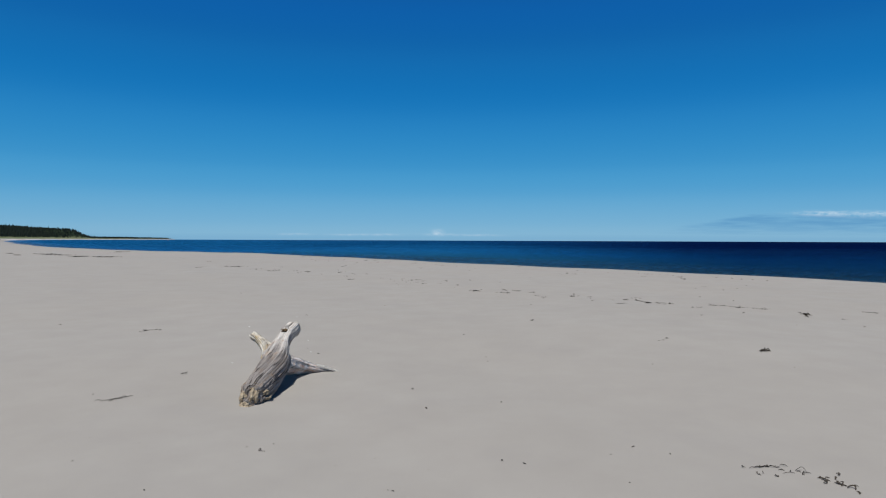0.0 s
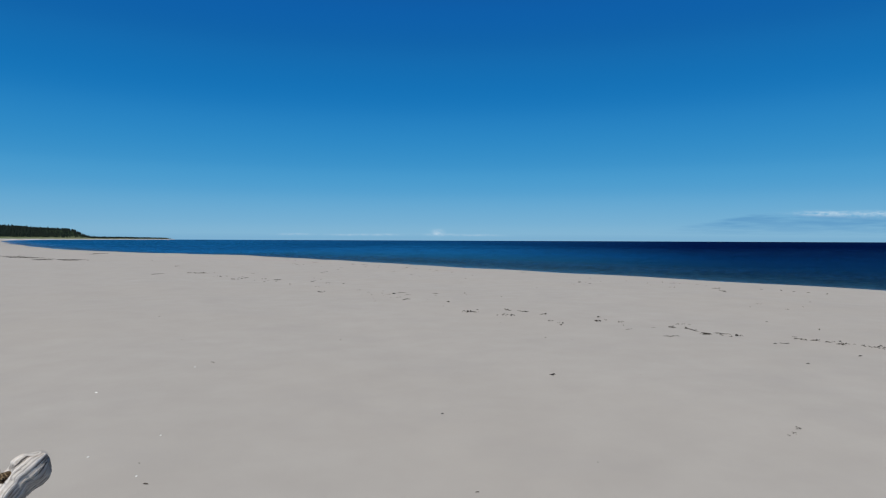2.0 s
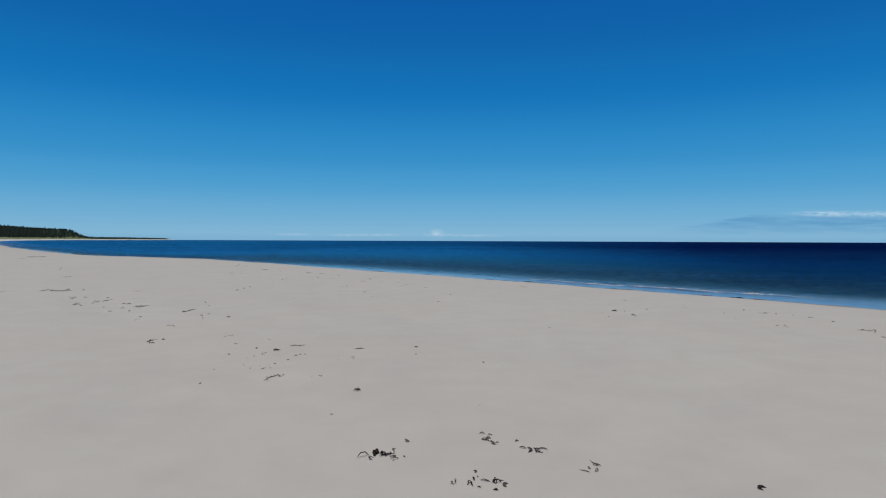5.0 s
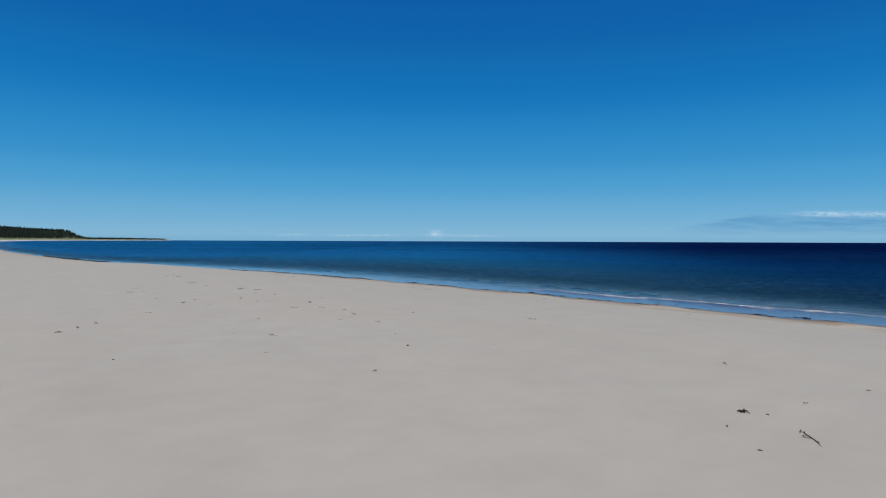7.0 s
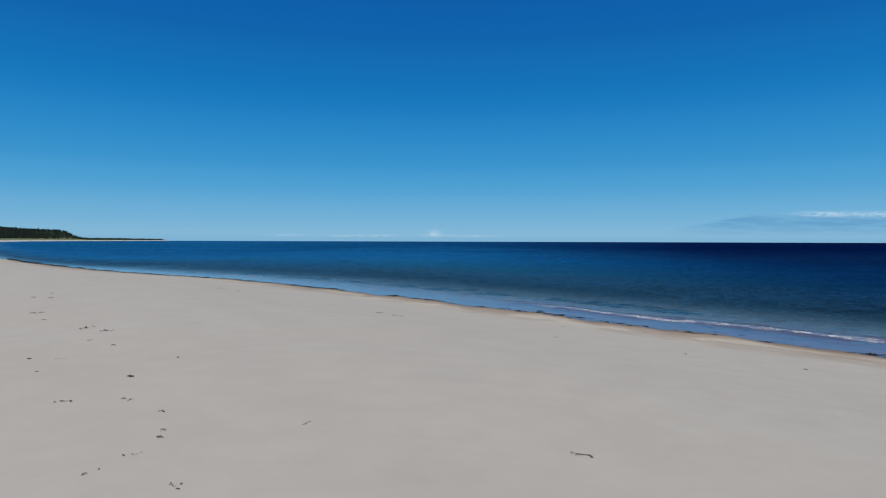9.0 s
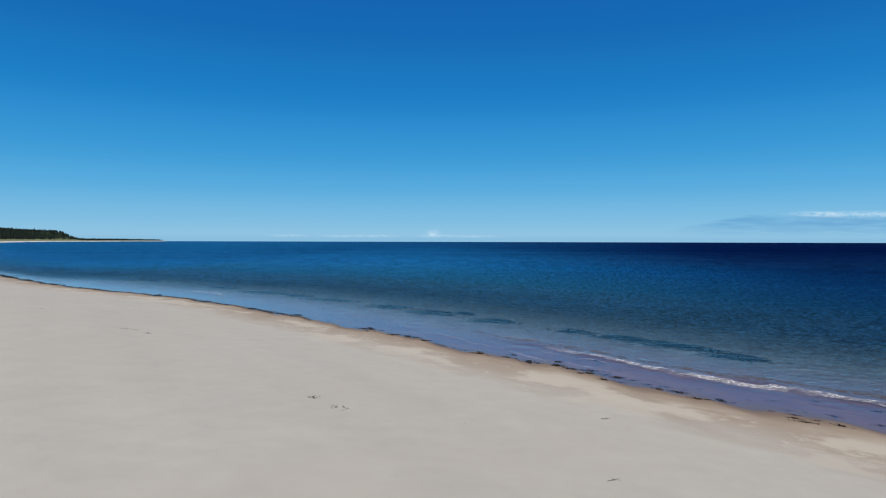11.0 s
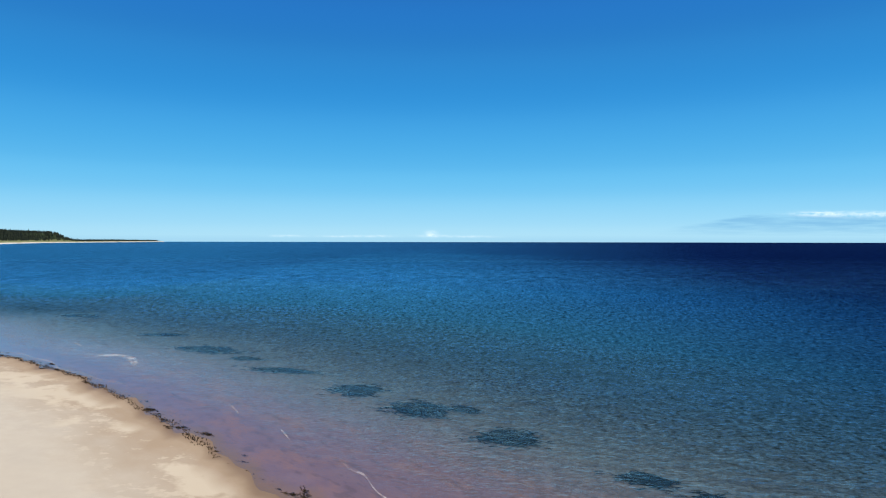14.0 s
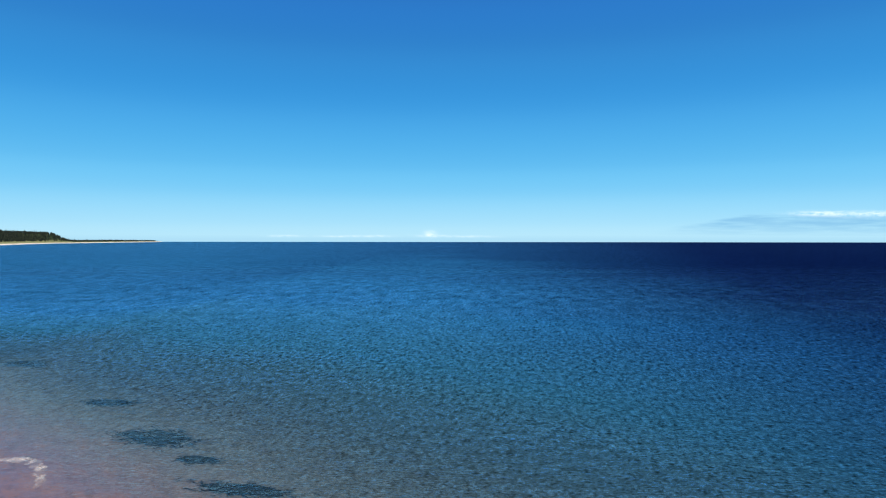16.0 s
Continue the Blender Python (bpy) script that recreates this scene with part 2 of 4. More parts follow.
def wood_material(name, pale=(0.72, 0.68, 0.63), stain=(0.33, 0.215, 0.125), stained=0.6, dark_to=1.38):
    """Sun-bleached wood: fine grain, open cracks, warm stains, and greyer weathering towards the lower end."""
    k = Mat(name)
    al = k.attr("along")
    g = k.node("CombineXYZ", {0: k.attr("gc"), 1: k.attr("gs"), 2: k.math('MULTIPLY', al, 0.16)}).outputs[0]
    o = k.coords()
    fib = k.noise(6.0, 8.0, g, 0.72)
    fine = k.noise(17.0, 5.0, g, 0.65)
    wide = k.noise(2.2, 4.0, g, 0.6)
    split = k.node("Math", {0: k.math('SUBTRACT', k.noise(2.6, 3.0, g, 0.55), 0.5)}, operation='ABSOLUTE').outputs[0]
    blotch = k.noise(6.0, 6.0, o, 0.65)
    speck = k.noise(55.0, 4.0, o, 0.6)
    col = k.mix(k.ramp(fib, 0.32, 0.56), (pale[0] * 0.50, pale[1] * 0.47, pale[2] * 0.44, 1), (*pale, 1))
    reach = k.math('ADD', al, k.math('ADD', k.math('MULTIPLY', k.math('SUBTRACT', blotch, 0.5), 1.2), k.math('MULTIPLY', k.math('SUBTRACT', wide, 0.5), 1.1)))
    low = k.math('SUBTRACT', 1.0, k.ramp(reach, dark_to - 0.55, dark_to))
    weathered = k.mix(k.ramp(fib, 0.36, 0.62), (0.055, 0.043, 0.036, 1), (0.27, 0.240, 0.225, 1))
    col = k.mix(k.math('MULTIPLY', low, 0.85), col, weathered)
    col = k.mix(k.math('MULTIPLY', k.ramp(k.math('ADD', k.math('MULTIPLY', blotch, 0.6), k.math('MULTIPLY', wide, 0.4)), 0.51, 0.60), stained), col, (*stain, 1))
    col = k.mix(k.math('MULTIPLY', k.math('SUBTRACT', 1.0, k.ramp(fine, 0.34, 0.46)), 0.6), col, (0.14, 0.11, 0.085, 1))
    col = k.mix(k.math('MULTIPLY', k.ramp(speck, 0.60, 0.70), 0.3), col, (0.13, 0.105, 0.085, 1))
    crack = k.math('MULTIPLY', k.math('SUBTRACT', 1.0, k.ramp(split, 0.004, 0.020)), k.ramp(blotch, 0.34, 0.48))
    col = k.mix(k.math('MULTIPLY', crack, 0.92), col, (0.018, 0.013, 0.010, 1))
    h = k.math('ADD', k.math('ADD', fib, k.math('MULTIPLY', fine, 0.6)), k.math('MULTIPLY', speck, 0.25))
    h = k.math('SUBTRACT', h, k.math('MULTIPLY', crack, 0.9))
    return k.done(k.principled(col, 0.88, k.bump(h, 0.85, 0.014), 0.18))


def simple(name, c1, c2, scale, rough=0.8, bump=0.3, dist=0.01, spec=0.3):
    k = Mat(name)
    n = k.noise(scale, 5.0, k.coords(), 0.6)
    r = k.node("ObjectInfo").outputs["Random"]
    col = k.mix(k.ramp(n, 0.3, 0.7), (*c1, 1), (*c2, 1))
    col = k.mix(k.math('MULTIPLY', r, 0.35), col, (*[(a + b) * 0.35 for a, b in zip(c1, c2)], 1))
    return k.done(k.principled(col, rough, k.bump(n, bump, dist), spec))


def lacy(name, scale, lo, hi, strength=1.0, colour=(0.80, 0.81, 0.82)):
    """Broken foam or drifting sediment with gaps."""
    k = Mat(name)
    p = k.coords()
    n = k.noise(scale, 6.0, p, 0.8)
    f = k.math('MULTIPLY', k.ramp(n, lo, hi), k.math('MULTIPLY', k.attr("cover"), strength))
    f = k.math('MULTIPLY', f, k.math('ADD', 0.15, k.math('MULTIPLY', k.ramp(k.noise(1.3, 4.0, p, 0.65), 0.40, 0.58), 0.95)), True)
    d = k.node("BsdfDiffuse", {"Color": (*colour, 1), "Normal": k.bump(n, 0.6, 0.03)}).outputs[0]
    return k.done(k.node("MixShader", {0: f, 1: k.node("BsdfTransparent").outputs[0], 2: d}).outputs[0])


def cloud_material():
    """Low clouds on the far backdrop: a small cumulus row and a flat bank with a thin veil under it."""
    k = Mat("far_clouds")
    sep = k.node("SeparateXYZ", {0: k.node("NewGeometry").outputs["Position"]})
    u = k.math('DIVIDE', sep.outputs[0], 4900.0)
    v = k.math('DIVIDE', sep.outputs[2], 4900.0)

    def blob(u0, su, v0, sv):
        a = k.math('POWER', k.math('ABSOLUTE', k.math('DIVIDE', k.math('SUBTRACT', u, u0), su)), 2.0)
        b = k.math('POWER', k.math('ABSOLUTE', k.math('DIVIDE', k.math('SUBTRACT', v, v0), sv)), 2.0)
        return k.math('POWER', 2.718, k.math('MULTIPLY', k.math('ADD', a, b), -1.0))

    uv = k.node("CombineXYZ", {0: u, 1: v, 2: 0.0}).outputs[0]
    lump = k.noise(140.0, 5.0, k.node("Mapping", {0: uv, 3: (0.7, 1.6, 1)}).outputs[0], 0.6)
    wisp = k.noise(60.0, 6.0, k.node("Mapping", {0: uv, 3: (0.25, 3.0, 1)}).outputs[0], 0.6)
    white = blob(-0.0085, 0.0085, 0.0125, 0.0050)
    for b in (blob(-0.004, 0.026, 0.0095, 0.0018), blob(0.055, 0.035, 0.0085, 0.0016), blob(-0.10, 0.03, 0.009, 0.0017), blob(-0.155, 0.03, 0.0085, 0.0014), blob(-0.24, 0.025, 0.009, 0.0016)):
        white = k.math('ADD', white, k.math('MULTIPLY', b, 0.62))
    bank = k.math('ADD', blob(0.70, 0.09, 0.0450, 0.0048), blob(0.612, 0.035, 0.0460, 0.0034))
    bank = k.math('MULTIPLY', bank, k.ramp(k.math('ADD', k.math('MULTIPLY', wisp, 0.6), k.math('MULTIPLY', lump, 0.4)), 0.40, 0.58))
    white = k.math('ADD', k.math('MULTIPLY', white, k.ramp(lump, 0.30, 0.62)), bank)
    white = k.math('MULTIPLY', white, 0.54, True)
    top = k.math('MULTIPLY', k.ramp(u, 0.28, 0.50), k.math('ADD', 0.0375, k.math('MULTIPLY', k.math('SUBTRACT', wisp, 0.5), 0.012)))
    veil = k.math('MULTIPLY', k.math('MULTIPLY', k.ramp(k.math('SUBTRACT', k.math('ADD', top, 0.008), v), 0.0, 0.006), k.ramp(v, 0.008, 0.030)), k.ramp(u, 0.33, 0.46))
    veil = k.math('MULTIPLY', k.math('MULTIPLY', veil, k.ramp(wisp, 0.2, 0.6)), 0.85)
    haze = k.math('MULTIPLY', k.math('SUBTRACT', 1.0, k.ramp(v, 0.004, 0.011)), 0.22)
    soft = k.math('MAXIMUM', veil, haze)
    # sunlit white and hazy blue are emitted as fixed colours, not lit by the sun
    grey = k.node("Emission", {"Color": (0.125, 0.33, 0.55, 1), "Strength": 1.0}).outputs[0]
    lit = k.node("Emission", {"Color": (0.62, 0.74, 0.82, 1), "Strength": 1.0}).outputs[0]
    base = k.node("MixShader", {0: soft, 1: k.node("BsdfTransparent").outputs[0], 2: grey}).outputs[0]
    return k.done(k.node("MixShader", {0: white, 1: base, 2: lit}).outputs[0])


def hill_material():
    k = Mat("dune_and_forest_floor")
    s = k.attr("shore")
    n = k.noise(0.04, 5.0, k.coords(), 0.6)
    j = k.math('ADD', s, k.math('MULTIPLY', k.math('SUBTRACT', n, 0.5), 24.0))
    grass = k.mix(k.ramp(n, 0.35, 0.65), (0.075, 0.11, 0.045, 1), (0.20, 0.20, 0.11, 1))
    col = k.mix(k.ramp(j, 24.0, 34.0), (0.52, 0.49, 0.465, 1), grass)
    col = k.mix(k.ramp(j, 54.0, 64.0), col, (0.025, 0.04, 0.02, 1))
    return k.done(k.principled(col, 0.95, None, 0.1))


SAND = sand_material()
WATER = sea_material()
WOOD = wood_material("weathered_driftwood")
YELLOW_WOOD = wood_material("yellowed_driftwood", (0.74, 0.69, 0.60), (0.44, 0.31, 0.14), 0.75, 0.2)
WARM_WOOD = wood_material("reddish_driftwood", (0.78, 0.73, 0.69), (0.40, 0.19, 0.11), 0.85, 0.2)
CLOD = simple("caked_sand", (0.25, 0.185, 0.12), (0.50, 0.42, 0.30), 22.0, 0.95, 1.0, 0.03)
HOLLOW = simple("rotted_wood", (0.010, 0.007, 0.005), (0.11, 0.070, 0.035), 45.0, 0.95, 0.9, 0.02)
SPLINTER = simple("splintered_wood", (0.14, 0.09, 0.045), (0.26, 0.19, 0.11), 40.0, 0.9)
PALE_FIBRE = simple("bleached_fibre", (0.52, 0.49, 0.45), (0.68, 0.66, 0.62), 40.0, 0.9)
SHELL = simple("broken_shell", (0.62, 0.60, 0.57), (0.78, 0.77, 0.74), 40.0, 0.5)
WEED = simple("dark_seaweed", (0.006, 0.005, 0.004), (0.030, 0.020, 0.012), 30.0, 0.75, 0.4, 0.01, 0.12)
DROWNED_WEED = simple("drowned_seaweed", (0.003, 0.005, 0.006), (0.009, 0.012, 0.012), 30.0, 0.8, 0.4, 0.01, 0.05)
DRYWEED = simple("dried_seaweed", (0.025, 0.02, 0.014), (0.09, 0.07, 0.05), 30.0, 0.8, 0.4)
CONIFER = simple("conifer_needles", (0.006, 0.013, 0.009), (0.015, 0.026, 0.014), 0.05, 0.9, 0.2)
HILL = hill_material()
FOAM = lacy("sea_foam", 7.5, 0.40, 0.66, 0.72)
STIRRED = lacy("stirred_sediment", 1.6, 0.30, 0.66, 0.75, (0.085, 0.062, 0.050))
LACE = lacy("thin_foam", 8.0, 0.40, 0.68, 0.46)
CLOUDS = cloud_material()


# ---- the lie of the land ----
def curve_through(xs, ys, x):
    """A smooth curve through points, without overshoot."""
    xs, ys, x = np.asarray(xs, float), np.asarray(ys, float), np.asarray(x, float)
    h, d = np.diff(xs), np.diff(ys) / np.diff(xs)
    m = np.empty_like(xs)
    m[0], m[-1] = d[0], d[-1]
    same = d[:-1] * d[1:] > 0
    w1, w2 = 2 * h[1:] + h[:-1], h[1:] + 2 * h[:-1]
    m[1:-1] = np.where(same, (w1 + w2) / (w1 / np.where(same, d[:-1], 1) + w2 / np.where(same, d[1:], 1)), 0)
    xc = np.clip(x, xs[0], xs[-1])
    i = np.clip(np.searchsorted(xs, xc, side="right") - 1, 0, len(h) - 1)
    t = (xc - xs[i]) / h[i]
    a, b = (1 + 2 * t) * (1 - t) ** 2, t * (1 - t) ** 2
    c, e = t * t * (3 - 2 * t), t * t * (t - 1)
    return a * ys[i] + b * h[i] * m[i] + c * ys[i + 1] + e * h[i] * m[i + 1]


SHORE_X = (-9000, -2080, -2010, -1900, -1700, -1530, -1440, -1200, -926, -700, -480, -194, -133, -75, -40, -20, 0, 10, 20, 40, 90, 300, 9000)
SHORE_Y = (5200, 4860, 4700, 4276, 3500, 2880, 2486, 1900, 1386, 1010, 690, 300, 224, 156, 121.9, 106.9, 86.0, 74.1, 61.7, 36.3, -22, -260, -10000)
PROF_S = (-2500, -500, -120, -60, -25, -10, 0, 6, 13, 18, 22, 27, 70, 200, 3000)
PROF_Z = (-28, -15, -8.5, -5.6, -3.35, -2.45, -1.92, -1.47, -0.80, -0.33, -0.10, 0.0, 0.1, 1.2, 2.5)


def shore_y(x):
    return curve_through(SHORE_X, SHORE_Y, x)


def shore_distance(x, y):
    """Metres inland from the water's edge, negative out to sea."""
    x, y = np.asarray(x, float), np.asarray(y, float)
    slope = (shore_y(x + 4) - shore_y(x - 4)) / 8
    s = (shore_y(x) - y) / np.sqrt(1 + slope ** 2)
    near = np.exp(-(s / 6.0) ** 2)
    return s + near * (0.28 * np.sin(x * 0.83) + 0.18 * np.sin(x * 1.9 + 1.0) + 0.12 * np.sin(x * 4.1))


def ground_z(x, y):
    x, y = np.asarray(x, float), np.asarray(y, float)
    s = shore_distance(x, y)
    z = curve_through(PROF_S, PROF_Z, s)
    dry = np.clip(s / 10, 0, 1)
    z = z + dry * 0.018 * (np.sin(x * 0.7 + y * 0.31) + np.sin(x * 0.23 - y * 0.52 + 1.3) + 0.6 * np.sin(x * 1.7 + y * 1.1 + 0.4))
    berm = np.clip((x - 1) / 15, 0, 1)
    z = z + 0.12 * berm * np.exp(-((s - 26) / 9.0) ** 2)
    dip = np.clip((17 - y) / 9, 0, 1) * np.clip((6 - x) / 6, 0, 1)
    z = z - 0.11 * dip * dip * (3 - 2 * dip)
    # the bottom falls off more steeply along the far shore of the bay
    return np.where(z < SEA, SEA + (z - SEA) * (1 + 4 * np.clip((-45 - x) / 60, 0, 1)), z)


def axis(lo, hi, step, first, last, growth=1.07):
    """Grid lines: even between lo and hi, then ever wider."""
    mid = list(np.arange(lo, hi + step / 2, step))
    up, down, d = [], [], step
    v = mid[-1]
    while v < last:
        d *= growth
        v += d
        up.append(min(v, last))
    d, v = step, mid[0]
    while v > first:
        d *= growth
        v -= d
        down.append(max(v, first))
    return np.array(down[::-1] + mid + up)


def sheet(name, xs, ys, height, values, attr, material):
    gx, gy = np.meshgrid(xs, ys)
    gz = height(gx, gy)
    n, m = len(xs), len(ys)
    me = bpy.data.meshes.new(name)
    idx = np.arange(n * m).reshape(m, n)
    quads = np.stack([idx[:-1, :-1], idx[:-1, 1:], idx[1:, 1:], idx[1:, :-1]], -1).reshape(-1, 4)
    me.vertices.add(n * m)
    me.vertices.foreach_set("co", np.stack([gx, gy, gz], -1).astype(np.float32).ravel())
    me.loops.add(quads.size)
    me.loops.foreach_set("vertex_index", quads.astype(np.int32).ravel())
    me.polygons.add(len(quads))
    me.polygons.foreach_set("loop_start", np.arange(0, quads.size, 4, dtype=np.int32))
    me.polygons.foreach_set("use_smooth", np.ones(len(quads), dtype=bool))
    me.update(calc_edges=True)
    me.validate()
    at = me.attributes.new(attr, 'FLOAT', 'POINT')
    at.data.foreach_set("value", values(gx, gy).astype(np.float32).ravel())
    me.materials.append(material)
    return new(name, me)


ground = sheet("ground", axis(-26, 28, 0.3, -8000, 8000), axis(-2, 112, 0.3, -600, 6500),
               ground_z, shore_distance, "shore", SAND)
tagged(ground, "pale dry sand beach sloping down to the water", "beach", kind="structure")


# ---- the sea ----
def water_depth(x, y):
    return np.maximum(SEA - ground_z(x, y), 0.0)


_rng = np.random.RandomState(5)
WAVES = [(wl, radians(-108 + _rng.uniform(-34, 34)), 0.0065 * wl ** 0.1, _rng.uniform(0, 6.28))
         for wl in np.geomspace(0.7, 3.0, 20)]


def breaker_s(x):
    """How far off the water's edge the small breaker stands."""
    return -3.5 - 0.9 * np.clip((x - 15) / 8, 0, 1.5) - 0.5 * np.clip((13 - x) / 4, 0, 1) + 0.22 * np.sin(x * 0.9) + 0.1 * np.sin(x * 2.3 + 1)


def sea_z(x, y):
    depth = water_depth(x, y)
    calm = np.clip(depth / 1.1, 0.0, 1.0)
    far = np.clip(1.0 - (np.hypot(x - 5, y - 110) - 90) / 120, 0.0, 1.0)
    z = np.zeros_like(x)
    for wl, a, amp, ph in WAVES:
        k = 2 * math.pi / wl
        z += amp * np.sin(k * (x * math.cos(a) + y * math.sin(a)) + ph + 0.7 * np.sin(x * 0.13 + y * 0.09 + ph))
    s = shore_distance(x, y)
    ridge = np.clip((x - 7.0) / 5, 0, 1) * np.clip((30 - x) / 8, 0, 1)
    off = s - breaker_s(x)
    ridge = ridge * 0.08 * np.where(off > 0, np.exp(-(off / 0.38) ** 2), np.exp(-(off / 1.1) ** 2))
    return SEA + z * calm * far + ridge


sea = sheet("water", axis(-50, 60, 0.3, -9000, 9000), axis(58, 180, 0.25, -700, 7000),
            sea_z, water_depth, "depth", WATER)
tagged(sea, "deep blue rippled sea, clear and shallow at the edge", "sea", kind="structure")


def part(name, bm, material, parent=None, label="", smooth=True):
    me = bpy.data.meshes.new(name)
    bm.to_mesh(me)
    bm.free()
    for f in me.polygons:
        f.use_smooth = smooth
    me.materials.append(material)
    ob = new(name, me)
    if parent is not None:
        ob.parent = parent
        ob.matrix_parent_inverse = parent.matrix_world.inverted()
    return tagged(ob, label)


# ---- driftwood stump ----
def catmull(pts, n):
    p = [np.array(q, float) for q in pts]
    p = [2 * p[0] - p[1]] + p + [2 * p[-1] - p[-2]]
    out = []
    for i in range(1, len(p) - 2):
        for j in range(n):
            t = j / n
            out.append(0.5 * (2 * p[i] + (p[i + 1] - p[i - 1]) * t + (2 * p[i - 1] - 5 * p[i] + 4 * p[i + 1] - p[i + 2]) * t * t
                              + (3 * p[i] - p[i - 1] - 3 * p[i + 1] + p[i + 2]) * t ** 3))
    return np.array(out + [p[-2]])


_TABLE = np.random.RandomState(21).uniform(-1, 1, (32, 32, 32))


def lattice_noise(x, y, z):
    """Smooth noise from -1 to 1 for whole arrays."""
    x0, y0, z0 = np.floor(x).astype(int), np.floor(y).astype(int), np.floor(z).astype(int)
    u, v, w = x - x0, y - y0, z - z0
    u, v, w = u * u * (3 - 2 * u), v * v * (3 - 2 * v), w * w * (3 - 2 * w)
    total = 0.0
    for i in (0, 1):
        for j in (0, 1):
            for k in (0, 1):
                total = total + _TABLE[(x0 + i) % 32, (y0 + j) % 32, (z0 + k) % 32] * (u if i else 1 - u) * (v if j else 1 - v) * (w if k else 1 - w)
    return total


def surface_net(f, origin, h):
    """Points and quads of the surface where the field f turns negative."""
    s = f < 0
    corners = [(i, j, k) for i in (0, 1) for j in (0, 1) for k in (0, 1)]
    count = sum(s[i:s.shape[0] - 1 + i, j:s.shape[1] - 1 + j, k:s.shape[2] - 1 + k].astype(int) for i, j, k in corners)
    mixed = (count > 0) & (count < 8)
    cells = np.argwhere(mixed)
    idx = -np.ones(mixed.shape, int)
    idx[mixed] = np.arange(len(cells))
    acc, hits = np.zeros((len(cells), 3)), np.zeros(len(cells))
    for c0 in corners:
        for ax in range(3):
            if c0[ax]:
                continue
            c1 = tuple(c0[a] + (a == ax) for a in range(3))
            a, b = f[tuple((cells + c0).T)], f[tuple((cells + c1).T)]
            m = (a < 0) != (b < 0)
            t = np.where(m, a / np.where(m, a - b, 1), 0)
            acc += np.where(m[:, None], np.array(c0) + t[:, None] * np.eye(3)[ax], 0)
            hits += m
    pts = origin + h * (cells + acc / hits[:, None])
    quads = []
    for ax in range(3):
        u, v = (ax + 1) % 3, (ax + 2) % 3
        lo = [slice(None)] * 3
        hi = [slice(None)] * 3
        lo[ax], hi[ax] = slice(0, -1), slice(1, None)
        for inside in (True, False):
            e = np.argwhere(s[tuple(lo)] & ~s[tuple(hi)] if inside else ~s[tuple(lo)] & s[tuple(hi)])
            e = e[(e[:, u] > 0) & (e[:, v] > 0)]
            du, dv = np.eye(3, dtype=int)[u], np.eye(3, dtype=int)[v]
            q = np.stack([idx[tuple(c.T)] for c in (e - du - dv, e - dv, e, e - du)], 1)
            quads.append(q if inside else q[:, ::-1])
    return pts, np.concatenate(quads)


# axis of each limb: x, y, z, radius, from the broken lower end upwards
TRUNK_AXIS = [(-2.190, 6.95, -0.020, 0.110), (-2.140, 7.10, 0.045, 0.155), (-2.125, 7.48, 0.115, 0.182), (-2.130, 7.85, 0.200, 0.180), (-2.150, 8.12, 0.320, 0.142),
              (-2.145, 8.28, 0.420, 0.104), (-2.105, 8.40, 0.500, 0.100), (-2.055, 8.47, 0.565, 0.110)]
SIDE_AXIS = [(-2.20, 7.95, 0.20, 0.13), (-2.30, 8.22, 0.280, 0.105), (-2.41, 8.40, 0.345, 0.076), (-2.53, 8.53, 0.408, 0.058), (-2.615, 8.60, 0.450, 0.062)]
ROOT_AXIS = [(-2.11, 7.98, 0.19, 0.13), (-1.99, 8.24, 0.110, 0.115), (-1.85, 8.40, 0.060, 0.080), (-1.67, 8.49, 0.012, 0.042), (-1.50, 8.535, -0.030, 0.012)]


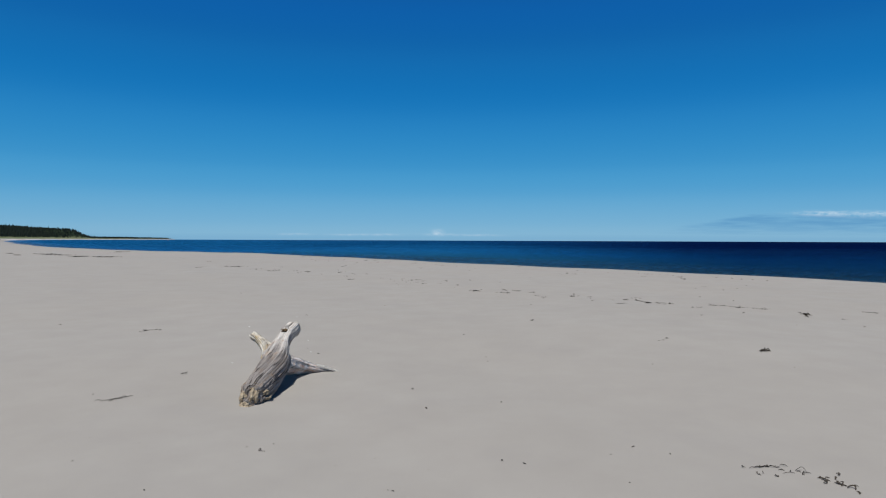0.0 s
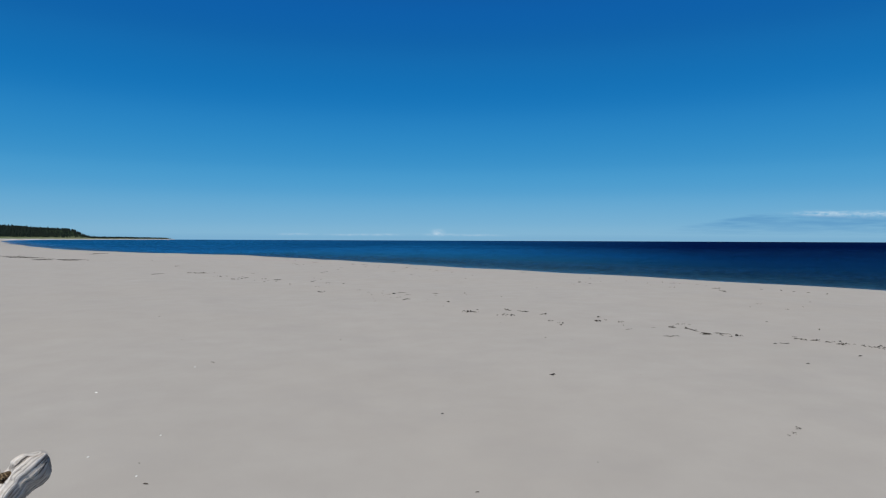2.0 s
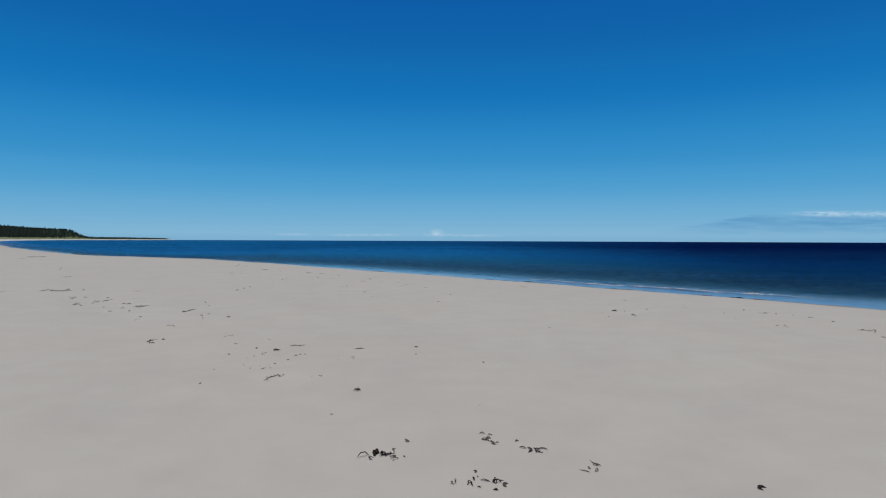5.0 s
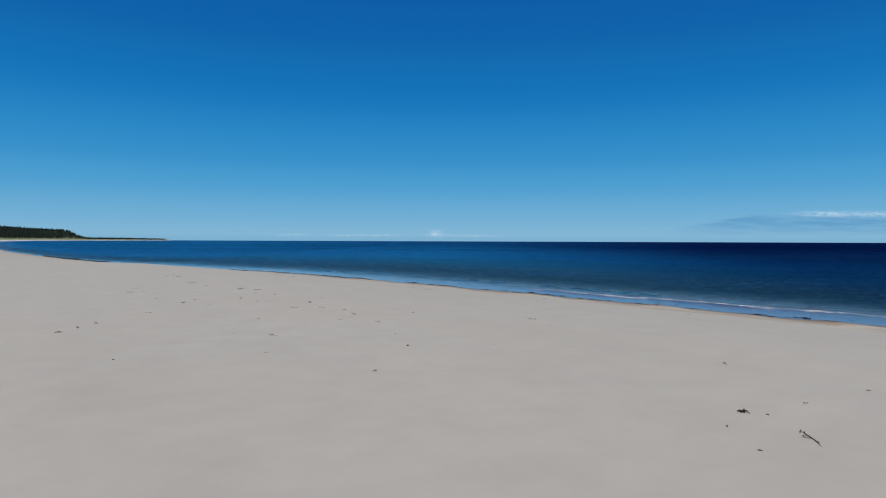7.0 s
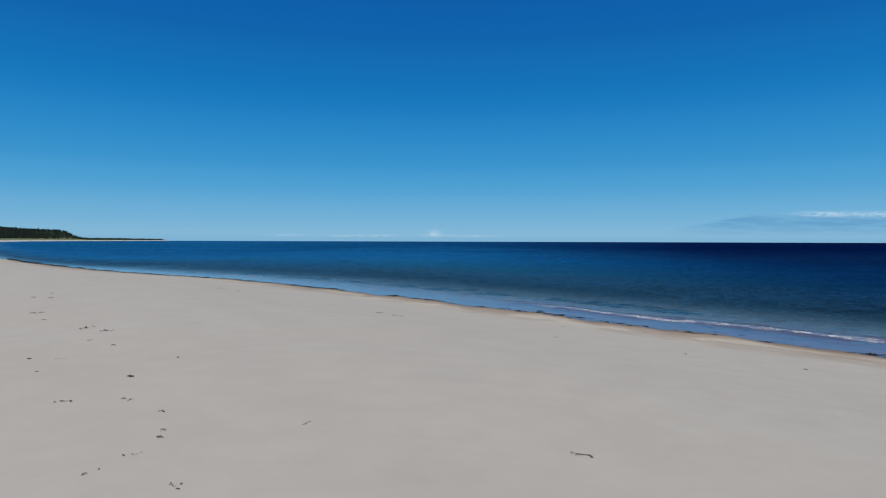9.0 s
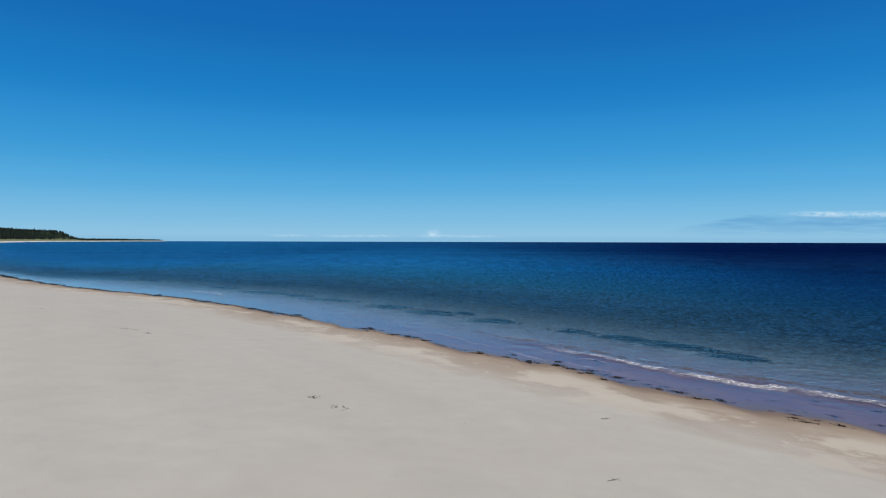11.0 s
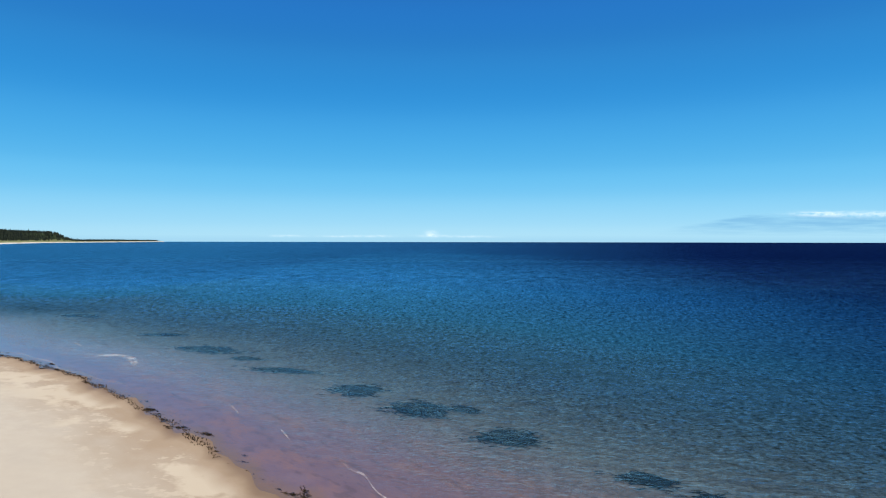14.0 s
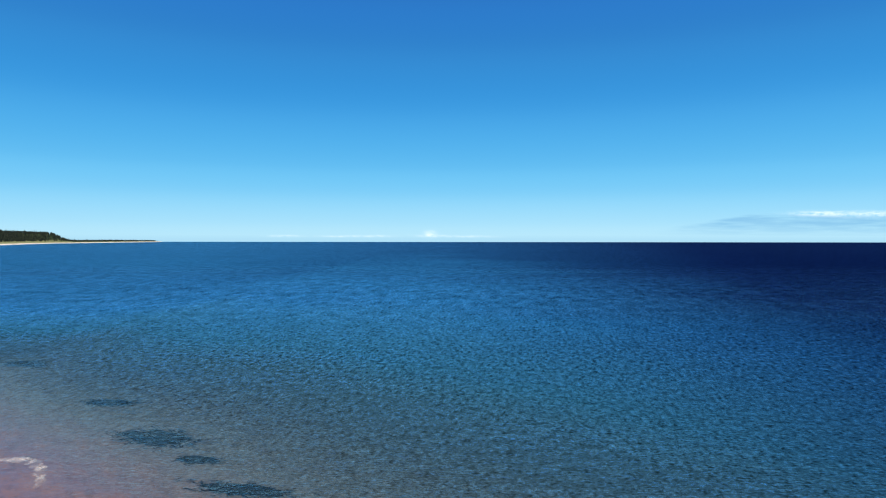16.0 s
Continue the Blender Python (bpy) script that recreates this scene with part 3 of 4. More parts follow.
def driftwood_body(limbs, hollows, h=0.0085):
    """One grown-together body of several limbs: points, quads, and for each point its limb, its way along the grain and its angle round it."""
    lines = [catmull(rows, 9) for rows in limbs]
    low = np.min([q[:, :3].min(0) for q in lines], 0) - 0.2
    high = np.max([q[:, :3].max(0) for q in lines], 0) + 0.2
    axes = [np.arange(low[a], high[a], h) for a in range(3)]
    shape = tuple(len(a) for a in axes)
    fields = []
    for line in lines:
        f = np.full(shape, 0.25, np.float32)
        for p, q in zip(line, line[1:]):
            reach = max(p[3], q[3]) + 0.15
            sl = []
            for a in range(3):
                i0, i1 = np.searchsorted(axes[a], (min(p[a], q[a]) - reach, max(p[a], q[a]) + reach))
                sl.append(slice(i0, i1))
            g = np.stack(np.meshgrid(*[axes[a][sl[a]].astype(np.float32) for a in range(3)], indexing="ij"), -1)
            d = (q - p)[:3]
            t = np.clip(((g - p[:3].astype(np.float32)) @ d.astype(np.float32)) / (d @ d), 0, 1)
            dist = np.sqrt(((g - p[:3] - t[..., None] * d) ** 2).sum(-1)) - (p[3] + t * (q[3] - p[3]))
            f[tuple(sl)] = np.minimum(f[tuple(sl)], dist)
        fields.append(f)
    whole = fields[0]
    for f in fields[1:]:
        k = 0.07
        m = np.clip(0.5 + 0.5 * (f - whole) / k, 0, 1)
        whole = f * (1 - m) + whole * m - k * m * (1 - m)
    gx, gy, gz = np.meshgrid(*axes, indexing="ij", sparse=True)
    for (hx, hy, hz), (rx, ry, rz) in hollows:
        ball = (np.sqrt(((gx - hx) / rx) ** 2 + ((gy - hy) / ry) ** 2 + ((gz - hz) / rz) ** 2) - 1) * min(rx, ry, rz)
        whole = np.maximum(whole, -ball)
    pts, quads = surface_net(whole, low, h)
    # grain coordinates by the nearest limb
    best = np.full(len(pts), 9.0)
    limb, along, turn = np.zeros(len(pts), int), np.zeros(len(pts)), np.zeros((len(pts), 2))
    for n, line in enumerate(lines):
        run = 0.0 if n == 0 else 1.1 + 2.0 * n
        for p, q in zip(line, line[1:]):
            d = (q - p)[:3]
            t = np.clip((pts - p[:3]) @ d / (d @ d), 0, 1)
            off = pts - p[:3] - t[:, None] * d
            dist = np.sqrt((off ** 2).sum(1)) - (p[3] + t * (q[3] - p[3])) + (0.012 if n else 0.0)
            near = dist < best
            side = np.cross(d, (0.3, 0.1, 1.0))
            side = side / np.linalg.norm(side)
            top = np.cross(side, d / np.linalg.norm(d))
            best[near], limb[near] = dist[near], n
            along[near] = run + t[near] * np.linalg.norm(d)
            g = np.stack([off @ side, off @ top], 1)
            turn[near] = (g / np.maximum(np.linalg.norm(g, axis=1, keepdims=True), 1e-6))[near]
            run += np.linalg.norm(d)
    return pts, quads, limb, along, turn


def point_normals(pts, quads):
    n = np.cross(pts[quads[:, 2]] - pts[quads[:, 0]], pts[quads[:, 3]] - pts[quads[:, 1]])
    out = np.zeros_like(pts)
    for j in range(4):
        np.add.at(out, quads[:, j], n)
    return out / np.maximum(np.linalg.norm(out, axis=1, keepdims=True), 1e-9)


def build_stump(stump):
    pts, quads, limb, along, turn = driftwood_body([TRUNK_AXIS, SIDE_AXIS, ROOT_AXIS],
                                                   [((-2.145, 8.365, 0.605), (0.058, 0.072, 0.062)), ((-2.03, 8.50, 0.700), (0.085, 0.075, 0.050)), ((-2.66, 8.56, 0.53), (0.06, 0.05, 0.045))])
    nor = point_normals(pts, quads)
    c, s = turn[:, 0], turn[:, 1]
    wring = along * 0.35
    cw, sw = c * np.cos(wring) - s * np.sin(wring), c * np.sin(wring) + s * np.cos(wring)
    # long furrows and open splits along the grain, humps and knots across it, and a ragged broken end
    move = 0.012 * lattice_noise(cw * 2.3 + 5, sw * 2.3 + 5, along * 1.4) + 0.006 * lattice_noise(cw * 5.5 + 9, sw * 5.5, along * 2.2) + 0.004 * lattice_noise(cw * 11, sw * 11 + 3, along * 4.0)
    split = np.abs(lattice_noise(cw * 3.4 + 1, sw * 3.4 + 2, along * 0.9))
    move -= 0.014 * np.clip(1 - split / 0.10, 0, 1) * (lattice_noise(cw * 2 + 4, sw * 2, along * 3 + 7) > -0.25)
    move += 0.012 * lattice_noise(pts[:, 0] * 9, pts[:, 1] * 9, pts[:, 2] * 9) + 0.005 * lattice_noise(pts[:, 0] * 26, pts[:, 1] * 26, pts[:, 2] * 26)
    broken = np.clip((7.12 - pts[:, 1]) / 0.15, 0, 1)
    move += broken * (0.030 * lattice_noise(pts[:, 0] * 16, pts[:, 1] * 16 + 3, pts[:, 2] * 16) + 0.014 * lattice_noise(pts[:, 0] * 40, pts[:, 1] * 40, pts[:, 2] * 40))
    thin = np.where(limb == 2, np.clip((-1.50 - pts[:, 0]) / 0.25, 0.1, 1), 1.0)
    pts = pts + nor * (move * thin)[:, None]
    nor = point_normals(pts, quads)
    owner = np.sort(limb[quads], axis=1)[:, 1]
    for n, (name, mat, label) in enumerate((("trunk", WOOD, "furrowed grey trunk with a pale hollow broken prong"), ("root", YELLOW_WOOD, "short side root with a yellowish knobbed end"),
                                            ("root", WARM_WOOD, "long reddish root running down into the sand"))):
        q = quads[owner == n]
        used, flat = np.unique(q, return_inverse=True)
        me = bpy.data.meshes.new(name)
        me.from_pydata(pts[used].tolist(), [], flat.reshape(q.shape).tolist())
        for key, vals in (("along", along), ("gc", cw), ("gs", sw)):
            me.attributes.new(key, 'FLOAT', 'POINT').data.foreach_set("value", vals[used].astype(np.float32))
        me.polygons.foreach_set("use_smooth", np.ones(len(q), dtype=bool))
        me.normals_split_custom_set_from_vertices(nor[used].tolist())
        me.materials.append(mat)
        ob = new(name, me)
        ob.parent = stump
        ob.matrix_parent_inverse = stump.matrix_world.inverted()
        tagged(ob, label)


stump = tagged(new("driftwood_stump"), "bleached grey driftwood stump with forked roots lying half sunk in sand", "driftwood")
stump.location = (-2.25, 7.9, -0.04)
bpy.context.view_layer.update()
build_stump(stump)


def lump(name, place, size, seed, material, parent, label, rough=0.35):
    bm = bmesh.new()
    bmesh.ops.create_icosphere(bm, subdivisions=4, radius=1.0)
    for w in bm.verts:
        n = w.co.normalized()
        w.co = n * (1 + rough * noise.noise(n * 1.4 + Vector((seed, 0, 0))) + rough * 0.55 * noise.noise(n * 3.5 + Vector((0, seed, 0))) + rough * 0.40 * noise.noise(n * 9 + Vector((0, 0, seed))))
        w.co = Vector((w.co.x * size[0] + place[0], w.co.y * size[1] + place[1], w.co.z * size[2] + place[2]))
    return part(name, bm, material, parent, label)


CLODS = [((-2.115, 6.90, 0.040), (0.052, 0.055, 0.085)), ((-2.180, 6.86, -0.035), (0.055, 0.06, 0.055)), ((-2.225, 6.90, 0.030), (0.040, 0.06, 0.060)), ((-2.085, 7.00, 0.105), (0.055, 0.06, 0.035)),
         ((-2.025, 7.03, 0.060), (0.050, 0.055, 0.030)), ((-2.010, 7.05, -0.005), (0.060, 0.05, 0.026)), ((-2.165, 6.97, 0.100), (0.045, 0.06, 0.040)), ((-2.175, 6.83, -0.065), (0.075, 0.05, 0.030))]
for i, (q, sz) in enumerate(CLODS):
    lump("sand_clod", q, sz, 3.7 * i + 1, CLOD, stump, "sandy tan clod caked on the broken end" if i == 0 else "", 0.42)
lump("knot_hole", (-2.135, 8.390, 0.556), (0.054, 0.066, 0.026), 9.0, HOLLOW, stump, "dark rotted hollow full of brown splinters", 0.6)


def fibre(name, pts, width, material, label):
    """A thin tapering sliver along pts."""
    bm = bmesh.new()
    for j, q in enumerate(pts):
        w = width * (1 - 0.85 * j / (len(pts) - 1))
        for c, d in ((1, 0), (0, 1), (-1, 0), (0, -1)):
            bm.verts.new(q + Vector((c * w, d * w * 0.5, d * w)))
    bm.verts.ensure_lookup_table()
    for j in range(4 * (len(pts) - 1)):
        k0 = j // 4 * 4
        bm.faces.new([bm.verts[n] for n in (j, k0 + (j + 1) % 4, k0 + 4 + (j + 1) % 4, j + 4)])
    bm.faces.new(bm.verts[-4:])
    part(name, bm, material, stump, label)


_r = random.Random(17)
for i in range(11):
    a0 = _r.uniform(0, 6.28)
    p0 = Vector((-2.14 + 0.03 * math.cos(a0), 8.380 + 0.045 * math.sin(a0), 0.570))
    tip = p0 + Vector((_r.uniform(-0.05, 0.05), _r.uniform(-0.05, 0.05), _r.uniform(0.01, 0.03)))
    fibre("splinter", [p0, p0.lerp(tip, 0.6), tip], 0.006, SPLINTER, "brown splinter of rotten wood" if i == 0 else "")
# frayed pale fibres along the end of the long root, and wisps on the broken end
for i in range(20):
    u = _r.uniform(0.25, 1.0)
    base = Vector((-1.86 + 0.38 * u, 8.40 + 0.13 * u, 0.10 - 0.115 * u)) + Vector((0, _r.uniform(-0.03, 0.02), _r.uniform(0.0, 0.045) * (1.1 - u)))
    pts = [base + Vector((0.035 * j, 0.010 * j * _r.uniform(-1, 1), -0.008 * j + 0.008 * _r.random())) for j in range(5)]
    fibre("root_fibre", pts, 0.007, PALE_FIBRE, "frayed whitish root fibre" if i == 0 else "")
for i in range(9):
    p0 = Vector((-2.17 + _r.uniform(-0.10, 0.08), 6.99 + _r.uniform(-0.04, 0.06), 0.12 + _r.uniform(-0.05, 0.04)))
    tip = p0 + Vector((_r.uniform(-0.05, 0.02), _r.uniform(-0.03, 0.02), _r.uniform(0.0, 0.05)))
    fibre("root_fibre", [p0, p0.lerp(tip, 0.5) + Vector((0, 0, 0.008)), tip], 0.004, SPLINTER, "")


# ---- headland and spit ----
def hill_z(x, y):
    s = shore_distance(x, y)
    high = curve_through((900, 1400, 1900, 2200, 2600, 2660, 2740, 2850, 3300, 4000, 4600), (24, 26, 33, 36, 36, 27, 9, 5, 6, 5, 3), y)
    rise = np.clip((s - 42) / 60, 0, 1)
    dune = 5.0 * np.clip((s - 20) / 25, 0, 1)
    return SEA + 1.0 + np.minimum(dune, 3 + high * 0.2) + (high - 5).clip(0) * rise * rise * (3 - 2 * rise) - 4.0 * np.clip((22 - s) / 6, 0, 1)


headland = sheet("headland", np.arange(-2500, -800, 14.0), np.arange(1000, 4700, 16.0), hill_z, shore_distance, "shore", HILL)
tagged(headland, "low grassy headland behind a far white beach", "headland", kind="structure")


def conifers(name, count, box, lo, hi, tall, label):
    rng = np.random.RandomState(11)
    verts, faces = [], []
    x0, x1, y0, y1 = box
    xs, ys = rng.uniform(x0, x1, count * 12), rng.uniform(y0, y1, count * 12)
    s = shore_distance(xs, ys)
    ok = (s > lo) & (s < hi)
    xs, ys = xs[ok][:count], ys[ok][:count]
    for x, y, z in zip(xs, ys, hill_z(xs, ys)):
        h = tall * (rng.uniform(0.65, 1.05) if rng.rand() < 0.97 else rng.uniform(1.1, 1.4))
        r = h * rng.uniform(0.2, 0.3)
        for tier, (b, t, w) in enumerate(((0.05, 0.5, 1.0), (0.32, 0.75, 0.75), (0.58, 1.0, 0.5))):
            base = len(verts)
            for j in range(6):
                f = 1.047 * j + rng.uniform(0, 0.6)
                q = r * w * rng.uniform(0.7, 1.2)
                verts.append((x + q * math.cos(f), y + q * math.sin(f), z + h * b))
            verts.append((x, y, z + h * t))
            faces.extend((base + j, base + (j + 1) % 6, base + 6) for j in range(6))
    me = bpy.data.meshes.new(name)
    me.from_pydata(verts, [], faces)
    me.materials.append(CONIFER)
    return tagged(new(name, me), label, "forest", kind="stuff")


conifers("conifer_forest", 8000, (-1950, -900, 1150, 2740), 50, 260, 11.0, "dense dark green conifer forest covering the headland")
conifers("tree_line", 1500, (-2130, -1440, 2700, 4560), 40, 110, 10.0, "low dark line of trees on the far spit")


# ---- far clouds ----
bm = bmesh.new()
vs = [bm.verts.new(q) for q in ((-4200, 4900, -2), (4200, 4900, -2), (4200, 4900, 420), (-4200, 4900, 420))]
bm.faces.new(vs)
backdrop = part("backdrop", bm, CLOUDS)
tagged(backdrop, "row of small white clouds and a thin bank low over the sea", "clouds", kind="structure")
backdrop.visible_shadow = False


# ---- dried weed on the upper beach: place and width in metres; stalks and bows also carry the way they lie ----
CLUMPS = [
    (5.11, 9.78, 0.143), (1.97, 13.58, 0.073), (8.66, 14.74, 0.161), (6.39, 17.32, 0.103), (5.82, 17.51, 0.158), (1.08, 21.01, 0.168),
    (0.57, 23.4, 0.087), (-1, 25.18, 0.028), (2.36, 25.42, 0.037), (-1.33, 26.46, 0.099), (-1.74, 26.66, 0.051), (1.2, 26.91, 0.052),
    (6.67, 33.22, 0.13), (1.99, 38.22, 0.049), (3.82, 38.42, 0.029), (-1.41, 40.09, 0.061), (-2.1, 47.58, 0.109),
]
CURLS_NEAR = [
    (3.07, 4.62, 0.187), (2.96, 4.69, 0.189), (2.6, 4.75, 0.044), (2.78, 4.84, 0.098), (2.5, 4.84, 0.062), (-1.6, 5.39, 0.049),
    (-0.36, 7.52, 0.083), (3.86, 10.84, 0.127), (4.02, 11.09, 0.115), (-7.96, 12.92, 0.071), (9.02, 13.94, 0.129),
    (-3.17, 14.38, 0.047), (8.24, 15.91, 0.244), (8.01, 16.1, 0.155), (7.83, 16.29, 0.315), (6.79, 16.31, 0.147), (7.65, 16.69, 0.163),
    (7.48, 16.77, 0.263), (7.4, 17.12, 0.113), (6.19, 17.31, 0.172), (4.42, 18.01, 0.129), (5.1, 18.51, 0.097), (5.53, 18.65, 0.236),
    (3.13, 18.99, 0.162), (5.87, 19.03, 0.122), (6.03, 19.08, 0.102), (2.96, 19.34, 0.146), (4.66, 19.55, 0.192), (4.08, 19.59, 0.299),
    (4.32, 19.84, 0.131), (1.75, 20.35, 0.137), (2.04, 20.41, 0.252),
]
CURLS_MID = [
    (3, 20.69, 0.21), (1.27, 20.99, 0.215), (2.54, 21.17, 0.242), (2.2, 21.53, 0.249), (10.01, 22.01, 0.129), (9.91, 23.47, 0.142),
    (-0.81, 24.01, 0.048), (-0.09, 24.22, 0.05), (-1.07, 24.8, 0.04), (0.16, 25.66, 0.09), (0.17, 25.86, 0.077), (-1.43, 26.06, 0.11),
    (-0.76, 26.07, 0.11), (-2.31, 27.18, 0.071), (-1.8, 27.74, 0.113), (-4.05, 27.89, 0.134), (11.08, 29.12, 0.213),
    (-4.67, 29.76, 0.158), (9.67, 30.01, 0.138), (-6.03, 30.92, 0.123), (-4.55, 31.86, 0.132), (11.37, 32.33, 0.095),
    (-7.57, 32.59, 0.166), (7.77, 33.67, 0.119), (-7.42, 33.77, 0.373), (-7.4, 34, 0.227), (-9.54, 34.38, 0.464),
    (-8.22, 34.77, 0.237), (-9.56, 35.89, 0.506), (-11.11, 36.82, 0.531), (-0.84, 37.52, 0.051), (-13.19, 38.96, 0.275),
]
CURLS_FAR = [
    (-13.63, 39.24, 0.458), (-10.28, 39.46, 0.201), (-13.17, 39.49, 0.577), (1.59, 40.05, 0.069), (0.88, 42.56, 0.131),
    (-2.76, 42.83, 0.09), (0.03, 43.46, 0.094), (5.53, 43.62, 0.143), (-6.24, 44.02, 0.172), (-0.09, 44.44, 0.152),
    (1.78, 44.72, 0.129), (-0.51, 45.32, 0.108), (-2.3, 45.83, 0.167), (-1.29, 45.9, 0.14), (-5.53, 46.9, 0.119),
    (-18.18, 47.94, 0.278), (-4.53, 49.47, 0.138), (-5.43, 52.13, 0.157), (-11.25, 53.25, 0.207), (-5.86, 53.72, 0.296),
    (-6.74, 54.3, 0.433), (-10.49, 57.77, 0.368), (1.63, 63.33, 0.213), (1.8, 63.42, 0.322), (-14.4, 63.6, 0.241),
    (-13.6, 63.63, 0.302), (0.87, 64.51, 0.277), (0.77, 64.57, 0.228), (-9.72, 76.9, 0.402), (-11.24, 77.65, 0.338),
    (-10.83, 77.8, 0.622), (-41.08, 78.29, 0.777),
]
CURLS_FARTHER = [
    (-41.53, 78.74, 1.617), (-19.89, 84.55, 0.344),
]
SPECKS_NEAR = [
    (-2.18, 4.54, 0.025), (-0.36, 4.54, 0.025), (3.1, 4.55, 0.033), (-0.39, 4.55, 0.013), (1.42, 4.62, 0.021), (-0.1, 4.95, 0.014),
    (0.71, 5.04, 0.037), (-0.87, 5.06, 0.014), (0.51, 5.12, 0.033), (-3.08, 5.13, 0.019), (-0.57, 5.22, 0.014), (1.44, 5.26, 0.019),
    (1.97, 5.31, 0.029), (-1.73, 5.5, 0.015), (1.74, 5.51, 0.045), (-2.73, 5.58, 0.02), (-1.52, 5.59, 0.021), (-3.27, 5.73, 0.011),
    (-0.14, 6.73, 0.049), (0.68, 7.01, 0.032), (-3.41, 7.19, 0.02), (-4.1, 7.25, 0.027), (-4.78, 7.64, 0.021), (-4.26, 7.92, 0.015),
    (4.96, 8.67, 0.024), (3.08, 9.04, 0.025), (0.69, 9.36, 0.026), (0.71, 9.65, 0.031), (-1.9, 9.68, 0.045), (-2.21, 10.12, 0.02),
    (1.78, 10.22, 0.015), (0.4, 11.68, 0.032),
]
SPECKS_MID = [
    (7.29, 12.71, 0.029), (8.73, 12.77, 0.048), (1.4, 12.84, 0.009), (3.18, 13.46, 0.01), (6, 14.17, 0.051), (7.41, 15.05, 0.075),
    (-1.51, 15.17, 0.02), (6.64, 16.29, 0.061), (-4.53, 16.47, 0.024), (-1.52, 16.66, 0.04), (2.89, 16.69, 0.024),
    (2.45, 16.92, 0.033), (8.59, 18.14, 0.098), (3.07, 18.66, 0.098), (4.52, 18.77, 0.06), (1.76, 19.18, 0.031), (8.18, 19.65, 0.064),
    (-6.38, 19.67, 0.043), (2.25, 20.28, 0.09), (4.38, 20.33, 0.114), (1.98, 20.62, 0.058), (1.4, 21.36, 0.074), (0.46, 22.3, 0.036),
    (10.74, 22.54, 0.053), (9.27, 22.55, 0.067), (2.15, 22.77, 0.019), (-1.69, 23.89, 0.047), (11.82, 23.92, 0.059),
    (-0.18, 24.22, 0.031), (-1.84, 24.82, 0.034), (-0.95, 24.84, 0.034), (-1.29, 24.84, 0.034),
]
SPECKS_FAR = [
    (-1.18, 25.03, 0.028), (-1.06, 25.08, 0.028), (-1.45, 25.08, 0.028), (-0.86, 25.47, 0.059), (-0.04, 25.54, 0.037),
    (-1.58, 25.68, 0.023), (-1.5, 25.83, 0.038), (-0.83, 25.89, 0.062), (-2.05, 26.08, 0.047), (1.26, 26.16, 0.04),
    (-1.41, 26.16, 0.04), (2.33, 26.17, 0.032), (-1.35, 26.62, 0.042), (14.05, 26.71, 0.112), (13.69, 27.29, 0.106),
    (13.46, 27.63, 0.09), (13.19, 27.97, 0.147), (-2.79, 28.13, 0.049), (-2.77, 28.23, 0.049), (-2.69, 28.29, 0.05),
    (12.72, 28.51, 0.094), (11.18, 28.71, 0.194), (9.71, 29.66, 0.056), (4.24, 29.72, 0.056), (9.8, 29.93, 0.057),
    (11.42, 30.65, 0.104), (-4.35, 30.94, 0.074), (9.33, 31.3, 0.051), (-3.86, 31.31, 0.101), (-6.11, 31.38, 0.076),
    (-4.6, 31.42, 0.077), (6.14, 31.64, 0.052),
]
SPECKS_FARTHER = [
    (11.57, 31.71, 0.065), (11.5, 31.81, 0.066), (6.19, 32.57, 0.055), (9.65, 32.62, 0.069), (11.07, 32.67, 0.07),
    (-7.11, 32.68, 0.084), (6.96, 33.14, 0.057), (-7.54, 33.34, 0.116), (10.66, 33.61, 0.118), (-8.35, 33.72, 0.074),
    (-5.32, 33.91, 0.075), (-9.14, 34.01, 0.151), (9.23, 34.53, 0.063), (-5.82, 35.04, 0.08), (1.61, 35.82, 0.101),
    (7.98, 36.56, 0.105), (-3.35, 36.57, 0.07), (6.8, 36.66, 0.028), (-9.91, 36.88, 0.089), (4.39, 37.63, 0.032), (1.96, 38.18, 0.035),
    (-0.15, 38.55, 0.022), (7.3, 39.23, 0.032), (-12.42, 39.77, 0.163), (-6.47, 39.88, 0.164), (-1.43, 39.91, 0.043),
    (-1.29, 40.02, 0.035), (-2.41, 40.2, 0.044), (-1.47, 40.23, 0.053), (-6.38, 40.64, 0.127), (6.65, 41.16, 0.048),
    (-6.35, 41.48, 0.176),
]
SPECKS_LAST = [
    (0.96, 42.45, 0.054), (-0.17, 42.84, 0.067), (-0.13, 42.96, 0.045), (-2.61, 43.05, 0.091), (-0.05, 43.4, 0.059),
    (0.02, 44.11, 0.099), (-0.38, 45.24, 0.08), (-2.09, 45.76, 0.083), (-1.41, 45.99, 0.084), (-4.07, 48.04, 0.064),
    (-6.64, 48.71, 0.083), (-8.17, 48.82, 0.083), (-5.2, 49.43, 0.103), (-1.97, 49.44, 0.103), (-4.36, 51.24, 0.113),
    (-10.88, 51.34, 0.114), (-9.51, 51.48, 0.095), (-10.22, 51.97, 0.078), (14.15, 53.73, 0.17), (-8.78, 55.74, 0.14),
    (-23.42, 55.89, 0.175), (11.61, 56, 0.14), (-24.55, 57.89, 0.183), (-10.53, 58.04, 0.1), (5.67, 59.82, 0.036),
    (5.15, 62.71, 0.059), (5.17, 62.82, 0.049), (1.91, 63.48, 0.092), (-14.86, 65.66, 0.192),
]
FLAKES = [
    (-3.51, 8.39, 0.092),
]
